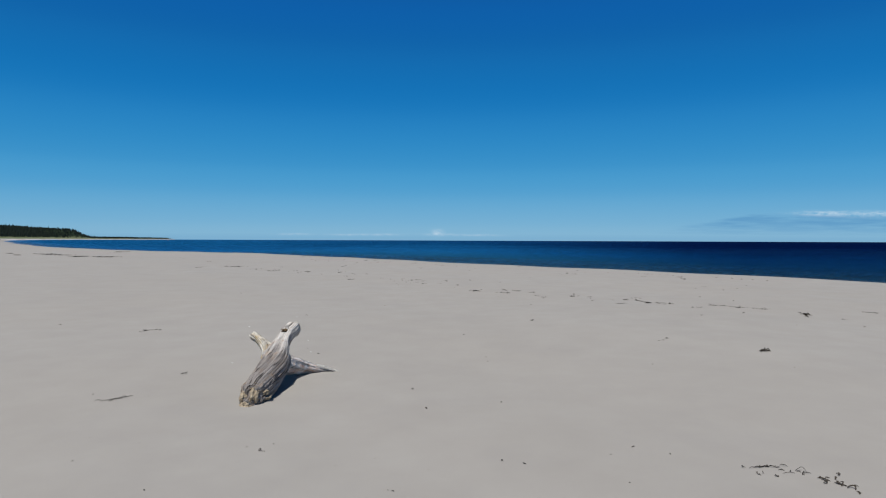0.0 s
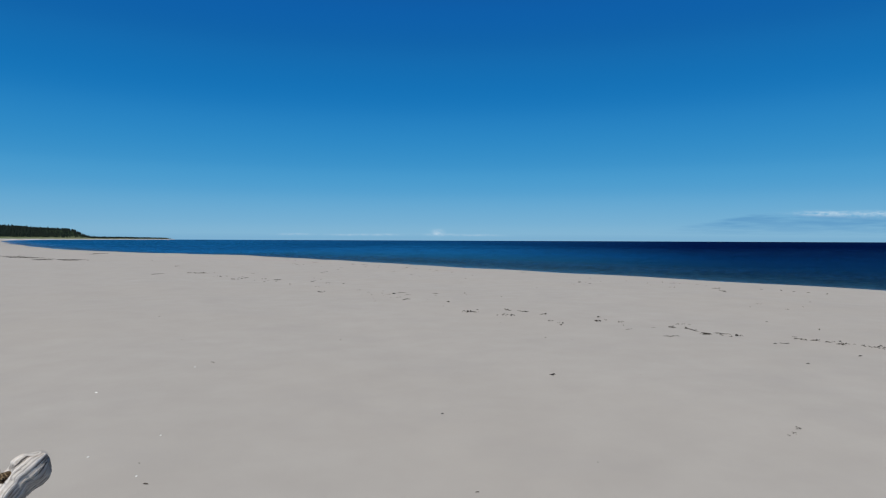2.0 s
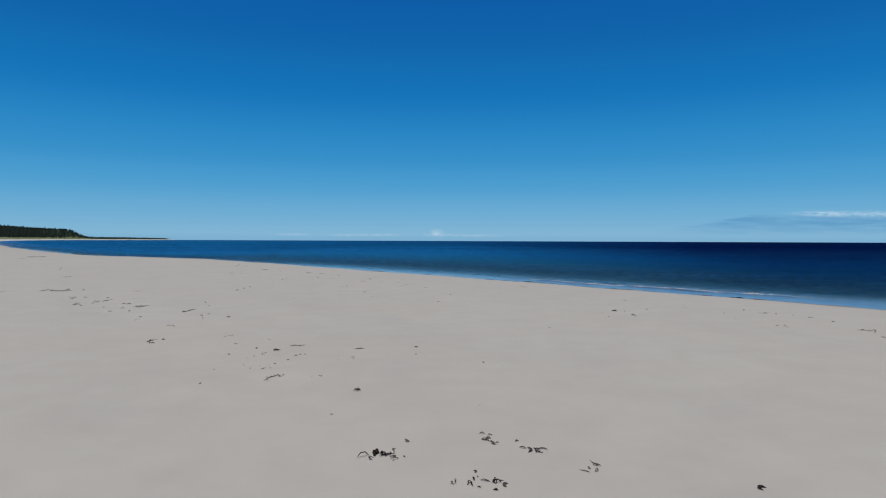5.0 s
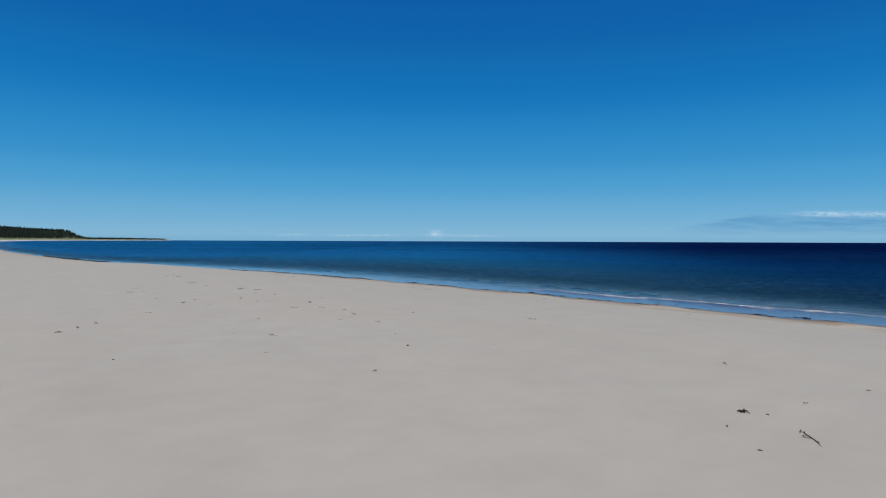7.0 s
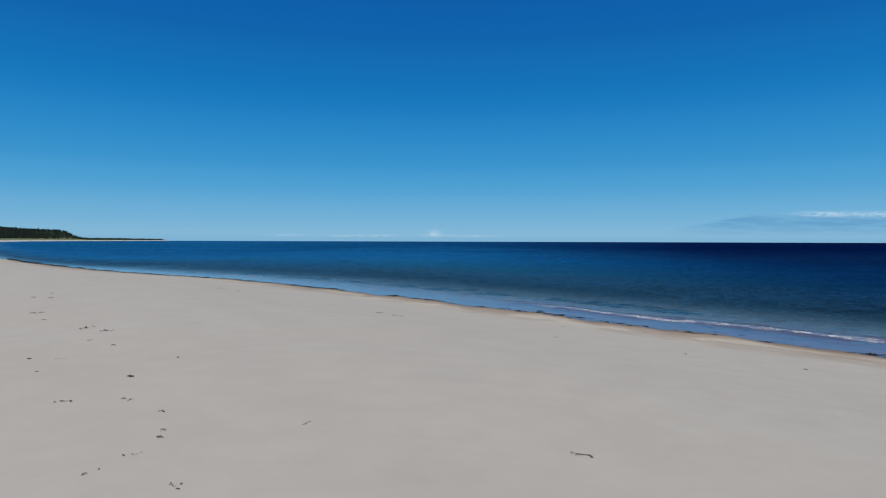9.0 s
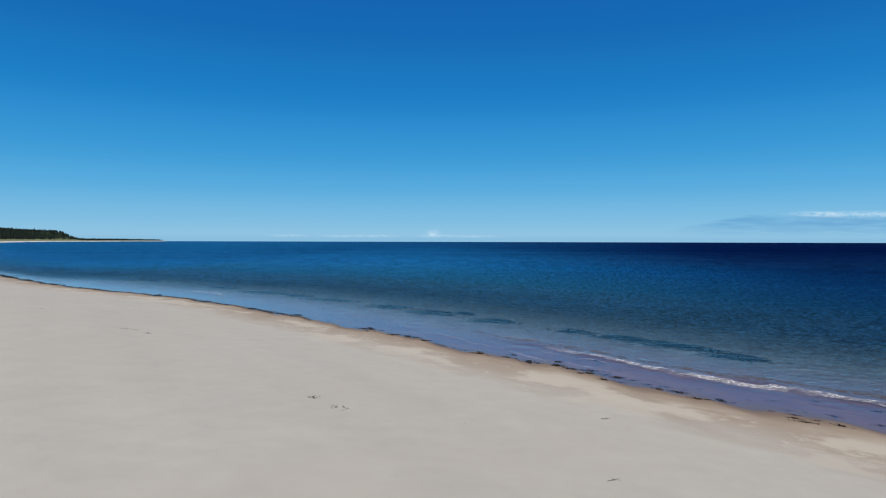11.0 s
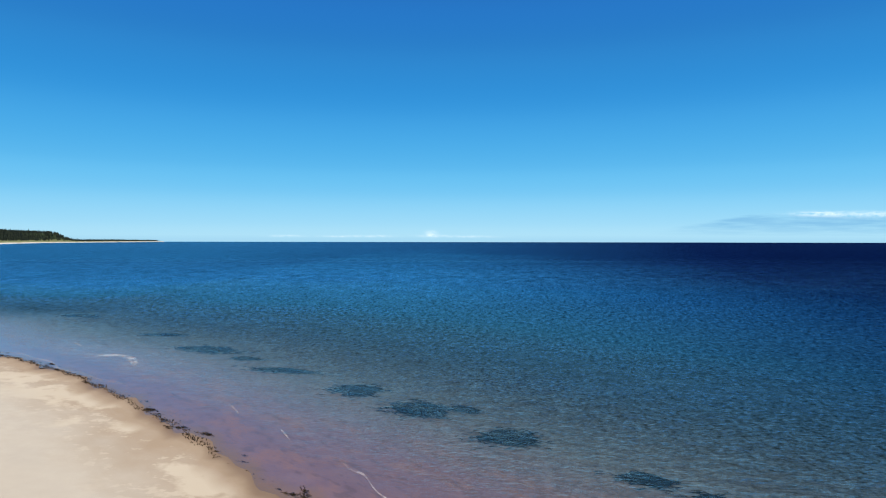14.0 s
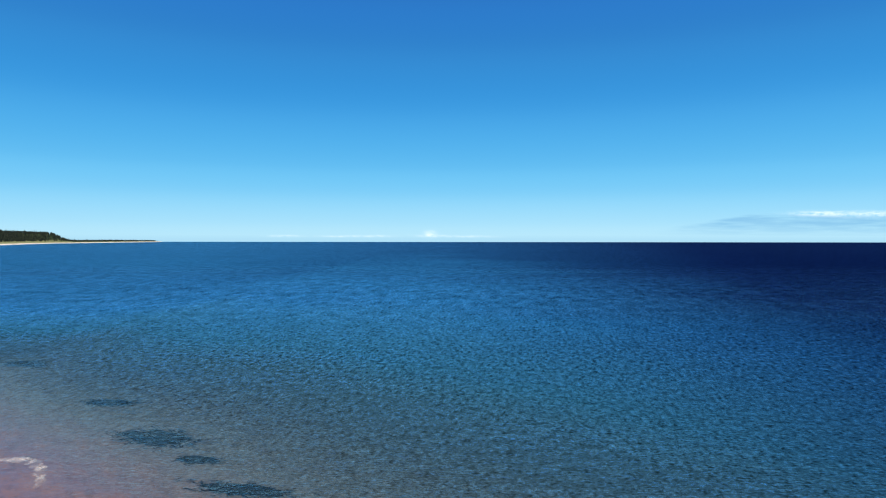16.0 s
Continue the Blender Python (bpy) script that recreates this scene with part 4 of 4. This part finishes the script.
STREAKS = [
    (-31.33, 57.78, 1.319), (-34.34, 58.41, 1.067), (-32.93, 59.71, 1.963), (-36.42, 61.66, 1.408), (-43.24, 62.98, 0.575),
    (-40.24, 65.4, 1.792), (-41.26, 65.6, 1.797), (-44.57, 69.85, 2.552), (-50.02, 71.44, 0.522), (-43.93, 84.59, 2.009),
]
STALKS = [
    (-3.74, 7.06, 0.28, 0.75), (8.58, 14.62, 1.18, -1.91), (4.94, 17.02, 0.23, 0.5), (6.22, 17.62, 0.3, -0.65),
    (5.8, 18.17, 0.56, -1.41), (0.17, 26.74, 0.14, 0.3), (-1.05, 27.03, 0.28, 0.42), (10.83, 27.79, 0.7, -1.69),
    (6.9, 32.08, 0.56, -1.72), (-5.4, 32.62, 0.82, 1.53), (10.88, 32.9, 0.17, -0.01), (-14.95, 38.11, 2.23, 1.25),
    (-13.04, 39.15, 0.86, 0.13), (5.43, 43.65, 0.18, -0.33), (-6.67, 47.61, 0.54, 1.74), (-10.57, 51.53, 0.38, 1.17),
    (7.91, 58.97, 0.41, 0.46), (9.33, 64.66, 0.32, 0.37),
]
BOWS = [
    (2.65, 4.89, 0.38, -0.31), (-5.68, 12.1, 0.4, 0.56), (10.41, 15.05, 0.35, -1.09), (-0.66, 24.11, 0.39, 0.65),
    (-4, 27.75, 0.54, 1.41),
]


def strand(bm, pts, width, thick):
    """A flat crumpled ribbon of weed along pts."""
    rings = []
    for i, q in enumerate(pts):
        a, b = pts[max(i - 1, 0)], pts[min(i + 1, len(pts) - 1)]
        d = (b - a).normalized() if (b - a).length > 1e-9 else Vector((1, 0, 0))
        side = Vector((-d.y, d.x, 0.35 * math.sin(i * 2.1))).normalized()
        up = d.cross(side).normalized()
        t = 1 - 0.75 * abs(2 * i / (len(pts) - 1) - 1) ** 2
        w, h = width * t, thick * t
        rings.append([bm.verts.new(q + side * w * c + up * h * s) for c, s in ((1, 0), (0.2, 1), (-1, 0), (-0.2, -1))])
    for r0, r1 in zip(rings, rings[1:]):
        for j in range(4):
            bm.faces.new((r0[j], r0[(j + 1) % 4], r1[(j + 1) % 4], r1[j]))
    bm.faces.new(rings[0][::-1])
    bm.faces.new(rings[-1])


def wander(rng, start, length, n, bend, lift):
    q, a, out = Vector(start), rng.uniform(0, 6.28), []
    for i in range(n):
        out.append(q.copy())
        a += rng.uniform(-bend, bend)
        q = q + Vector((math.cos(a), math.sin(a), 0)) * length / n
        q.z = max(0.004, start[2] + lift * rng.uniform(0, 1) * math.sin(math.pi * i / n))
    return out


def to_mesh(name, bm):
    me = bpy.data.meshes.new(name)
    bm.to_mesh(me)
    bm.free()
    return me


def curl(bm, rng, x, y, length, width, rise):
    """One dry frond lying on the sand, arched off it in the middle and kinked along the way."""
    n = 7
    a = rng.uniform(-0.9, 0.9) + rng.choice((0, math.pi))
    bend = rng.uniform(-0.5, 0.5)
    q, pts = Vector((x, y, 0)), []
    for i in range(n):
        pts.append(Vector((q.x, q.y, 0.003 + width * 0.4 + rise * math.sin(math.pi * i / (n - 1)) * rng.uniform(0.6, 1.1))))
        a += bend + rng.uniform(-0.5, 0.5)
        q = q + Vector((math.cos(a), math.sin(a), 0)) * length / (n - 1)
    strand(bm, pts, width, width * rng.uniform(0.5, 0.8))


def knot_mesh(w, rng):
    """A small tangled clump with frayed ends standing off it."""
    bm = bmesh.new()
    thin = min(max(0.055 * w, 0.004), 0.011)
    for i in range(13):
        r, a = abs(rng.gauss(0, 0.22)) * w, rng.uniform(0, 6.28)
        curl(bm, rng, r * math.cos(a), 1.3 * r * math.sin(a), w * rng.uniform(0.25, 0.8), thin * rng.uniform(0.7, 1.5), w * rng.uniform(0.05, 0.32))
    return to_mesh("seaweed_clump", bm)


def curls_mesh(w, rng):
    """A few loose fronds and crumbs, some with finer bits between."""
    bm = bmesh.new()
    thin = min(max(0.036 * w, 0.0035), 0.0085)
    for i in range(min(max(int(w / 0.035), 3), 9)):
        x, y = rng.uniform(-0.5, 0.5) * w, rng.gauss(0, 0.42) * w
        curl(bm, rng, x, y, min(0.14, w * rng.choice((0.16, 0.24, 0.34, 0.5))), thin * rng.uniform(0.7, 1.4), rng.uniform(0.004, 0.026))
        for j in range(rng.choice((0, 1, 2))):
            curl(bm, rng, x + rng.gauss(0, 0.1) * w, y + rng.gauss(0, 0.12) * w, rng.uniform(0.012, 0.04), thin * 0.7, 0.006)
    return to_mesh("seaweed_curls", bm)


def scrap_mesh(w, rng):
    """One small flake or twig."""
    bm = bmesh.new()
    curl(bm, rng, -w / 2, 0, w * 1.1, min(max(0.15 * w, 0.003), 0.013), w * rng.uniform(0.1, 0.3))
    return to_mesh("seaweed_scrap", bm)


def stalk_mesh(length, rng, bow=0.0):
    """A long wavy stalk with short side fronds and crumbs along it; bow: how far its middle swings out."""
    bm = bmesh.new()
    n, pts, off = 19, [], 0.0
    for i in range(n):
        u = i / (n - 1) - 0.5
        off = off * 0.75 + rng.uniform(-0.018, 0.018) * length
        pts.append(Vector((u * length, off + bow * length * (0.25 - u * u) * 4, 0.006 + 0.014 * abs(math.sin(i * 1.3)) * rng.random())))
    thin = min(max(0.014 * length, 0.005), 0.010)
    cut = n if bow == 0.0 else rng.choice((12, 14))
    strand(bm, pts[:cut], thin, thin * 0.8)
    for i in range(11 if bow else 7):
        p = pts[rng.choice(range(0, n, 2) if bow else (0, 1, 1, 2, 2, 3, 6, 9, 13, 17))]
        curl(bm, rng, p.x + rng.gauss(0, 0.02), p.y + rng.gauss(0, 0.03), rng.uniform(0.03, 0.11), thin * rng.uniform(0.5, 0.9), rng.uniform(0.005, 0.03))
    return to_mesh("seaweed_stalk", bm)


def streak_mesh(w, rng):
    """A long drift line of many broken bits."""
    bm = bmesh.new()
    for i in range(34):
        u = rng.gauss(0, 0.28)
        curl(bm, rng, u * w, rng.gauss(0, 0.10) * w + 0.12 * w * math.sin(u * 5), rng.uniform(0.12, 0.40), rng.uniform(0.012, 0.028), rng.uniform(0.01, 0.05))
    return to_mesh("seaweed_streak", bm)


def leaf_mesh(w, rng):
    """A flat grey dead leaf of eelgrass, slightly cupped."""
    bm = bmesh.new()
    strand(bm, [Vector((u * w, 0.1 * w * math.sin(u * 3), 0.008 + 0.02 * (u + 0.5))) for u in (-0.5, -0.3, -0.1, 0.1, 0.3, 0.5)], 0.18 * w, 0.003)
    return to_mesh("dead_leaf", bm)


def lay(name, make, rows, materials, label, group="", kind="", seed=3):
    """Lay a mesh of its own at each row of x, y, width and, for stalks, the way they lie."""
    rng = random.Random(seed)
    for x, y, w, *way in rows:
        ob = new(name, make(w, rng))
        ob.data.materials.append(rng.choice(materials))
        ob.location = (x, y, float(ground_z(x, y)) - 0.003)
        ob.rotation_euler = (0, 0, way[0] if way else rng.uniform(-0.3, 0.3))
        tagged(ob, label, "seaweed", group, kind)


lay("seaweed_clump", knot_mesh, CLUMPS, [WEED], "matted clump of dry blackish seaweed lying on the sand", "seaweed clumps on the upper beach")
lay("seaweed_stalk", lambda w, r: stalk_mesh(min(w, 0.9), r), STALKS, [WEED], "long thin dried seaweed stalk lying on the sand", "seaweed stalks on the upper beach")
lay("seaweed_trail", lambda w, r: stalk_mesh(w, r, 0.2 if w == BOWS[0][2] else 0.42), BOWS, [WEED], "bowed dark seaweed stalk with broken bits along it", "", "stuff")
lay("seaweed_curls", curls_mesh, CURLS_NEAR + CURLS_MID + CURLS_FAR + CURLS_FARTHER, [WEED, DRYWEED], "loose dark fronds and crumbs of dried seaweed on sand", "", "stuff")
lay("seaweed_streak", streak_mesh, STREAKS, [WEED], "long thin streak of dark seaweed fragments on the sand", "", "stuff")
lay("seaweed_scrap", scrap_mesh, SPECKS_NEAR + SPECKS_MID + SPECKS_FAR + SPECKS_FARTHER + SPECKS_LAST, [DRYWEED, WEED], "small dark scrap of dried seaweed on the sand", "seaweed scraps on the upper beach")
lay("dead_leaf", leaf_mesh, FLAKES, [DRYWEED], "flat grey dead leaf lying on the sand")


def dense_mesh(seed):
    """A matted clump about a metre wide, with frayed ends."""
    rng = random.Random(seed)
    bm = bmesh.new()
    knots = [Vector((0, 0, 0.03))]
    for i in range(44):
        r, a = abs(rng.gauss(0, 0.23)), rng.uniform(0, 6.28)
        s = (r * math.cos(a) * 1.5, r * math.sin(a), rng.uniform(0.006, 0.09))
        pts = wander(rng, s, rng.uniform(0.10, 0.42), 6, 1.0, 0.14)
        pts = [min(knots, key=lambda q: (q - pts[0]).length)] + pts
        knots.extend(pts[2::3])
        strand(bm, pts, rng.uniform(0.012, 0.036), rng.uniform(0.010, 0.024))
    bmesh.ops.remove_doubles(bm, verts=bm.verts[:], dist=0.004)
    return to_mesh("wet_seaweed_clump", bm)


def scatter_mesh(seed):
    """Loose crumbs and curls over about a metre."""
    rng = random.Random(seed)
    bm = bmesh.new()
    for i in range(30):
        s = (rng.uniform(-0.5, 0.5), rng.gauss(0, 0.16) + 0.12 * math.sin(seed + i * 0.3), 0.006)
        strand(bm, wander(rng, s, rng.choice((0.05, 0.07, 0.10, 0.16)), 4, 1.0, 0.07), rng.uniform(0.014, 0.030), rng.uniform(0.008, 0.02))
    return to_mesh("seaweed_fringe", bm)


# ---- wet wrack along the water's edge ----
def place_from_shore(x, s):
    """The point that lies s metres inland, near x along the shore."""
    slope = float(shore_y(x + 4) - shore_y(x - 4)) / 8
    return x, float(shore_y(x)) - s * math.sqrt(1 + slope * slope)


# the larger clumps lying at the edge: place and width
EDGE_CLUMPS = [(8.19, 77.63, 0.5), (8.76, 76.12, 0.47), (10.08, 75.89, 0.58), (9.91, 74.95, 0.67), (10.39, 74.22, 0.61), (10.56, 73.13, 0.44), (6.56,
               78.36, 0.43), (5.57, 79.14, 0.36), (4.35, 80.79, 0.38), (3.15, 83.15, 0.68), (2.67, 83.35, 0.58), (3.58, 81.84, 0.45), (1.68, 84.01,
               0.64), (0.11, 86.47, 0.7), (-0.0, 85.35, 0.5), (-6.25, 94.12, 0.72), (-11.09, 98.54, 0.88), (-18.58, 105.24, 0.83), (11.21, 71.87,
               0.58), (12.93, 70.44, 0.46), (13.47, 70.12, 0.5), (14.59, 68.75, 0.53), (16.11, 66.89, 0.32), (15.95, 65.89, 0.46), (2.56, 83.78,
               0.73), (0.0, 87.1, 0.73), (-11.39, 98.56, 0.83), (-6.22, 94.02, 0.67), (-6.48, 94.23, 0.66), (-11.42, 98.75, 0.71)]


def wrack():
    rng = random.Random(8)
    rows, x = [], 24.0
    while x > -46:
        busy = 0.5 + 0.5 * math.sin(x * 0.55 + 1.1) + 0.35 * math.sin(x * 1.7)
        x -= rng.uniform(0.12, 0.42) / (0.5 + 0.6 * max(busy, 0.05))
        s = rng.gauss(0.08, 0.26) - 0.55 * max(busy, 0) * rng.random()
        size = rng.choice((0.10, 0.14, 0.20, 0.28, 0.46)) * rng.uniform(0.7, 1.25)
        px, py = place_from_shore(x, s)
        rows.append((px, py, size))
    rows = rows[:210]
    for i in range(46):
        px, py = place_from_shore(rng.uniform(11, 25), -rng.uniform(0.4, 4.6))
        rows.append((px, py, rng.choice((0.10, 0.14, 0.18, 0.26))))
    return rows + [(x, y, 0.75 * w) for x, y, w in EDGE_CLUMPS]


def lay_wrack():
    rng = random.Random(12)
    meshes = [dense_mesh(80 + i) for i in range(6)]
    for me in meshes:
        me.materials.append(WEED)
    for x, y, size in wrack():
        ob = new("wet_seaweed_clump", rng.choice(meshes))
        ob.location = (x, y, max(float(ground_z(x, y)), SEA - 0.02) - 0.004)
        ob.rotation_euler = (0, 0, rng.uniform(-1.1, -0.3) + rng.choice((0, math.pi)))
        ob.scale = (size * 1.3, size * 0.8, size * rng.uniform(0.45, 0.75))
        tagged(ob, "wet dark brown seaweed clump stranded at the water's edge", "seaweed", "seaweed wrack along the water's edge")


lay_wrack()


# thin fringe of wrack farther along the bay
def lay_fringe():
    rng = random.Random(23)
    meshes = [scatter_mesh(90 + i) for i in range(5)]
    for me in meshes:
        me.materials.append(WEED)
    x = -4.0
    while x > -95:
        x -= rng.uniform(0.5, 1.0) * (1 + max(0, -x - 20) / 40)
        px, py = place_from_shore(x, rng.gauss(0.10, 0.12))
        slope = float(shore_y(px + 4) - shore_y(px - 4)) / 8
        size = rng.uniform(0.9, 1.6) * (1 + max(0, -x - 20) / 50)
        ob = new("seaweed_fringe", rng.choice(meshes))
        ob.location = (px, py, max(float(ground_z(px, py)), SEA) - 0.004)
        ob.rotation_euler = (0, 0, math.atan(slope) + rng.uniform(-0.1, 0.1))
        ob.scale = (size, size * 0.5, size * rng.uniform(0.7, 1.3))
        tagged(ob, "thin fringe of dark wet seaweed along the water's edge", "seaweed", "", "stuff")


lay_fringe()


# ---- weed beds on the sea floor ----
def weed_bed(x, y, length, width, turn, seed):
    """A bed of broad fronds standing off the floor: matted in the middle, frayed and drawn out at the rim."""
    rng = random.Random(seed)
    bm = bmesh.new()
    for i in range(int(230 * length * width) + 20):
        a = rng.uniform(0, 6.28)
        rim = 0.85 + 0.6 * noise.noise((math.cos(a) * 1.3 + seed, math.sin(a) * 1.3, 0)) + 0.3 * noise.noise((math.cos(a) * 4 + seed, math.sin(a) * 4, 3))
        r = rim * (0.85 * math.sqrt(rng.random()) if rng.random() < 0.65 else abs(rng.gauss(0, 0.72)))
        px, py = r * math.cos(a) * length / 2 + rng.uniform(-0.3, 0.3), r * math.sin(a) * width / 2
        c, s = math.cos(turn), math.sin(turn)
        wx, wy = x + px * c - py * s, y + px * s + py * c
        z = float(ground_z(wx, wy)) + 0.03 + max(0.0, 0.15 * (1 - r / rim))
        way, long = rng.gauss(0, 0.35) + turn * 0.4, rng.uniform(0.25, 0.75)
        pts = [Vector((wx + u * long * math.cos(way), wy + u * long * math.sin(way) + 0.04 * rng.uniform(-1, 1), z + 0.07 * rng.random())) for u in (-0.5, -0.2, 0.2, 0.5)]
        strand(bm, pts, rng.uniform(0.04, 0.10) / (0.7 + 0.7 * r * r), 0.015)
    tagged(part("seaweed_bed", bm, DROWNED_WEED, None, smooth=False), "dark patch of seaweed on the shallow sea floor", "seaweed", kind="stuff")


BEDS = [(-16.4, 121.7, 5.2, 3.6), (-7.0, 112.0, 4.8, 1.8), (-0.3, 105.8, 3.2, 3.4), (4.1, 100.9, 3.2, 3.4), (8.9, 95.4, 2.9, 2.8), (6.8, 101.2, 1.8, 1.0), (-45.0, 150.8, 5.2, 3.4), (-25.4, 132.4, 4.2, 2.2),
        (14.0, 89.8, 1.8, 1.7), (16.6, 86.9, 2.7, 2.2), (18.1, 84.7, 3.0, 2.2), (19.6, 83.1, 2.3, 1.7), (20.6, 80.0, 2.5, 1.9), (-11.5, 117.0, 2.6, 1.3)]
for i, (bx, by, bl, bw) in enumerate(BEDS):
    weed_bed(bx, by, bl, bw, -0.45 + 0.35 * math.sin(i * 2.0), 100 + i)


# ---- foam ----
def foam(name, xs, s_of, width, tall, material, label, seed, above=0.010):
    """A strip of foam on the water along the shore."""
    rows, n = 9, len(xs)
    slope = (shore_y(xs + 4) - shore_y(xs - 4)) / 8
    w = np.array([width * (0.6 + 0.5 * noise.noise((x * 0.8, seed, 0)) + 0.45 * noise.noise((x * 3.1, seed, 4))) for x in xs]).clip(0.02)
    mid = np.array([float(s_of(x)) for x in xs])
    t = np.linspace(0, 1, rows)
    px = np.repeat(xs[:, None], rows, 1)
    py = shore_y(xs)[:, None] - (mid[:, None] + (t[None, :] - 0.5) * w[:, None]) * np.sqrt(1 + slope ** 2)[:, None]
    fringe = np.sin(np.pi * t)[None, :] ** 0.6 * np.ones((n, 1))
    rag = np.array([0.55 + 0.8 * noise.noise((a * 5, b * 5, seed)) for a, b in zip(px.ravel(), py.ravel())]).reshape(n, rows)
    pz = np.maximum(sea_z(px, py), ground_z(px, py)) + above + tall * fringe * rag
    i = np.arange(n)
    ends = np.minimum(1.0, 4 * np.minimum(i, n - 1 - i) / n)[:, None]
    cover = np.minimum(1.0, 1.5 * fringe * (0.15 + 0.85 * ends))
    cover[:, 0] = cover[:, -1] = 0.0
    idx = np.arange(n * rows).reshape(n, rows)
    quads = np.stack([idx[:-1, :-1], idx[:-1, 1:], idx[1:, 1:], idx[1:, :-1]], -1).reshape(-1, 4)
    me = bpy.data.meshes.new(name)
    me.from_pydata(np.stack([px, py, pz], -1).reshape(-1, 3).tolist(), [], quads.tolist())
    for f in me.polygons:
        f.use_smooth = True
    me.attributes.new("cover", 'FLOAT', 'POINT').data.foreach_set("value", cover.astype(np.float32).ravel())
    me.materials.append(material)
    return tagged(new(name, me), label, "foam")


tagged(foam("stirred_water", np.arange(6.5, 29, 0.09), lambda x: breaker_s(x) - 0.75, 1.3, 0.0, STIRRED, "brown water stirred up behind a small breaking wave", 11, 0.006), category="water")
foam("breaking_wave_foam", np.arange(10.2, 29, 0.07), lambda x: breaker_s(x) + 0.25, 0.95, 0.014, FOAM, "white foam along the front of a small breaking wave", 1)
foam("swash_foam", np.arange(0.6, 12.5, 0.04), lambda x: np.interp(x, (0.6, 3, 5.7, 8, 9.5, 12.5), (-3.7, -2.7, -2.1, -1.5, -1.0, -1.4)) + 0.16 * math.sin(x * 2.2) + 0.1 * math.sin(x * 5.3), 0.22, 0.006, LACE, "thin white line of foam from a spent wave", 2)
foam("swash_foam", np.arange(8.4, 15.5, 0.04), lambda x: -2.1 + 0.18 * math.sin(x * 1.9) + 0.09 * math.sin(x * 4.7) - 0.05 * x, 0.20, 0.006, LACE, "thin broken line of foam on shallow water", 3)
foam("swash_foam", np.arange(-7.0, -5.9, 0.03), lambda x: -3.7 + 0.5 * (x + 6.5), 0.20, 0.008, LACE, "small streak of foam on shallow water", 4)
foam("swash_foam", np.arange(-2.9, -1.9, 0.03), lambda x: -3.5 + 0.6 * (x + 2.4), 0.18, 0.008, LACE, "small streak of foam on shallow water", 7)
foam("swash_foam", np.arange(-23.5, -18.0, 0.04), lambda x: -4.3 - 1.2 * math.sin((x + 23.5) * 0.57), 1.5, 0.012, LACE, "broad patch of lacy foam at the end of a small wave", 5)
foam("swash_foam", np.arange(-29.5, -26.5, 0.05), lambda x: -6.0 + 0.3 * math.sin(x * 1.6), 0.3, 0.008, LACE, "faint streak of foam on shallow water", 6)

foam("swash_foam", np.arange(-80.0, -15.0, 0.12), lambda x: -0.75 + 0.35 * math.sin(x * 0.5) + 0.2 * math.sin(x * 1.3), 0.26, 0.006, LACE, "broken line of thin foam where ripples meet the beach", 8)


# ---- bits of broken shell on the dry sand ----
def shell_mesh(seed):
    rng = random.Random(seed)
    bm = bmesh.new()
    rim = [Vector((math.cos(a) * rng.uniform(0.35, 0.55), math.sin(a) * rng.uniform(0.25, 0.45), 0.02)) for a in (0.2, 1.1, 2.0, 2.9, 3.9, 4.8, 5.6)]
    low = [bm.verts.new(q) for q in rim]
    high = [bm.verts.new(q * 0.55 + Vector((0, 0, 0.20))) for q in rim]
    for j in range(7):
        bm.faces.new((low[j], low[(j + 1) % 7], high[(j + 1) % 7], high[j]))
    bm.faces.new(high)
    bm.faces.new(low[::-1])
    me = bpy.data.meshes.new("shell_fragment")
    bm.to_mesh(me)
    bm.free()
    return me


for i, (x, y, w) in enumerate(((-3.9, 12.47, 0.045), (-2.36, 10.85, 0.035), (-2.74, 10.27, 0.035), (-2.1, 9.84, 0.03), (-3.1, 9.1, 0.03), (-3.31, 14.05, 0.04))):
    ob = new("shell_fragment", shell_mesh(i))
    ob.data.materials.append(SHELL)
    ob.location, ob.scale, ob.rotation_euler = (x, y, float(ground_z(x, y)) - 0.003), (w, w, w), (0, 0, 2.4 * i)
    tagged(ob, "tiny whitish shell fragment lying on dry sand", "shell", "shell bits on the sand")
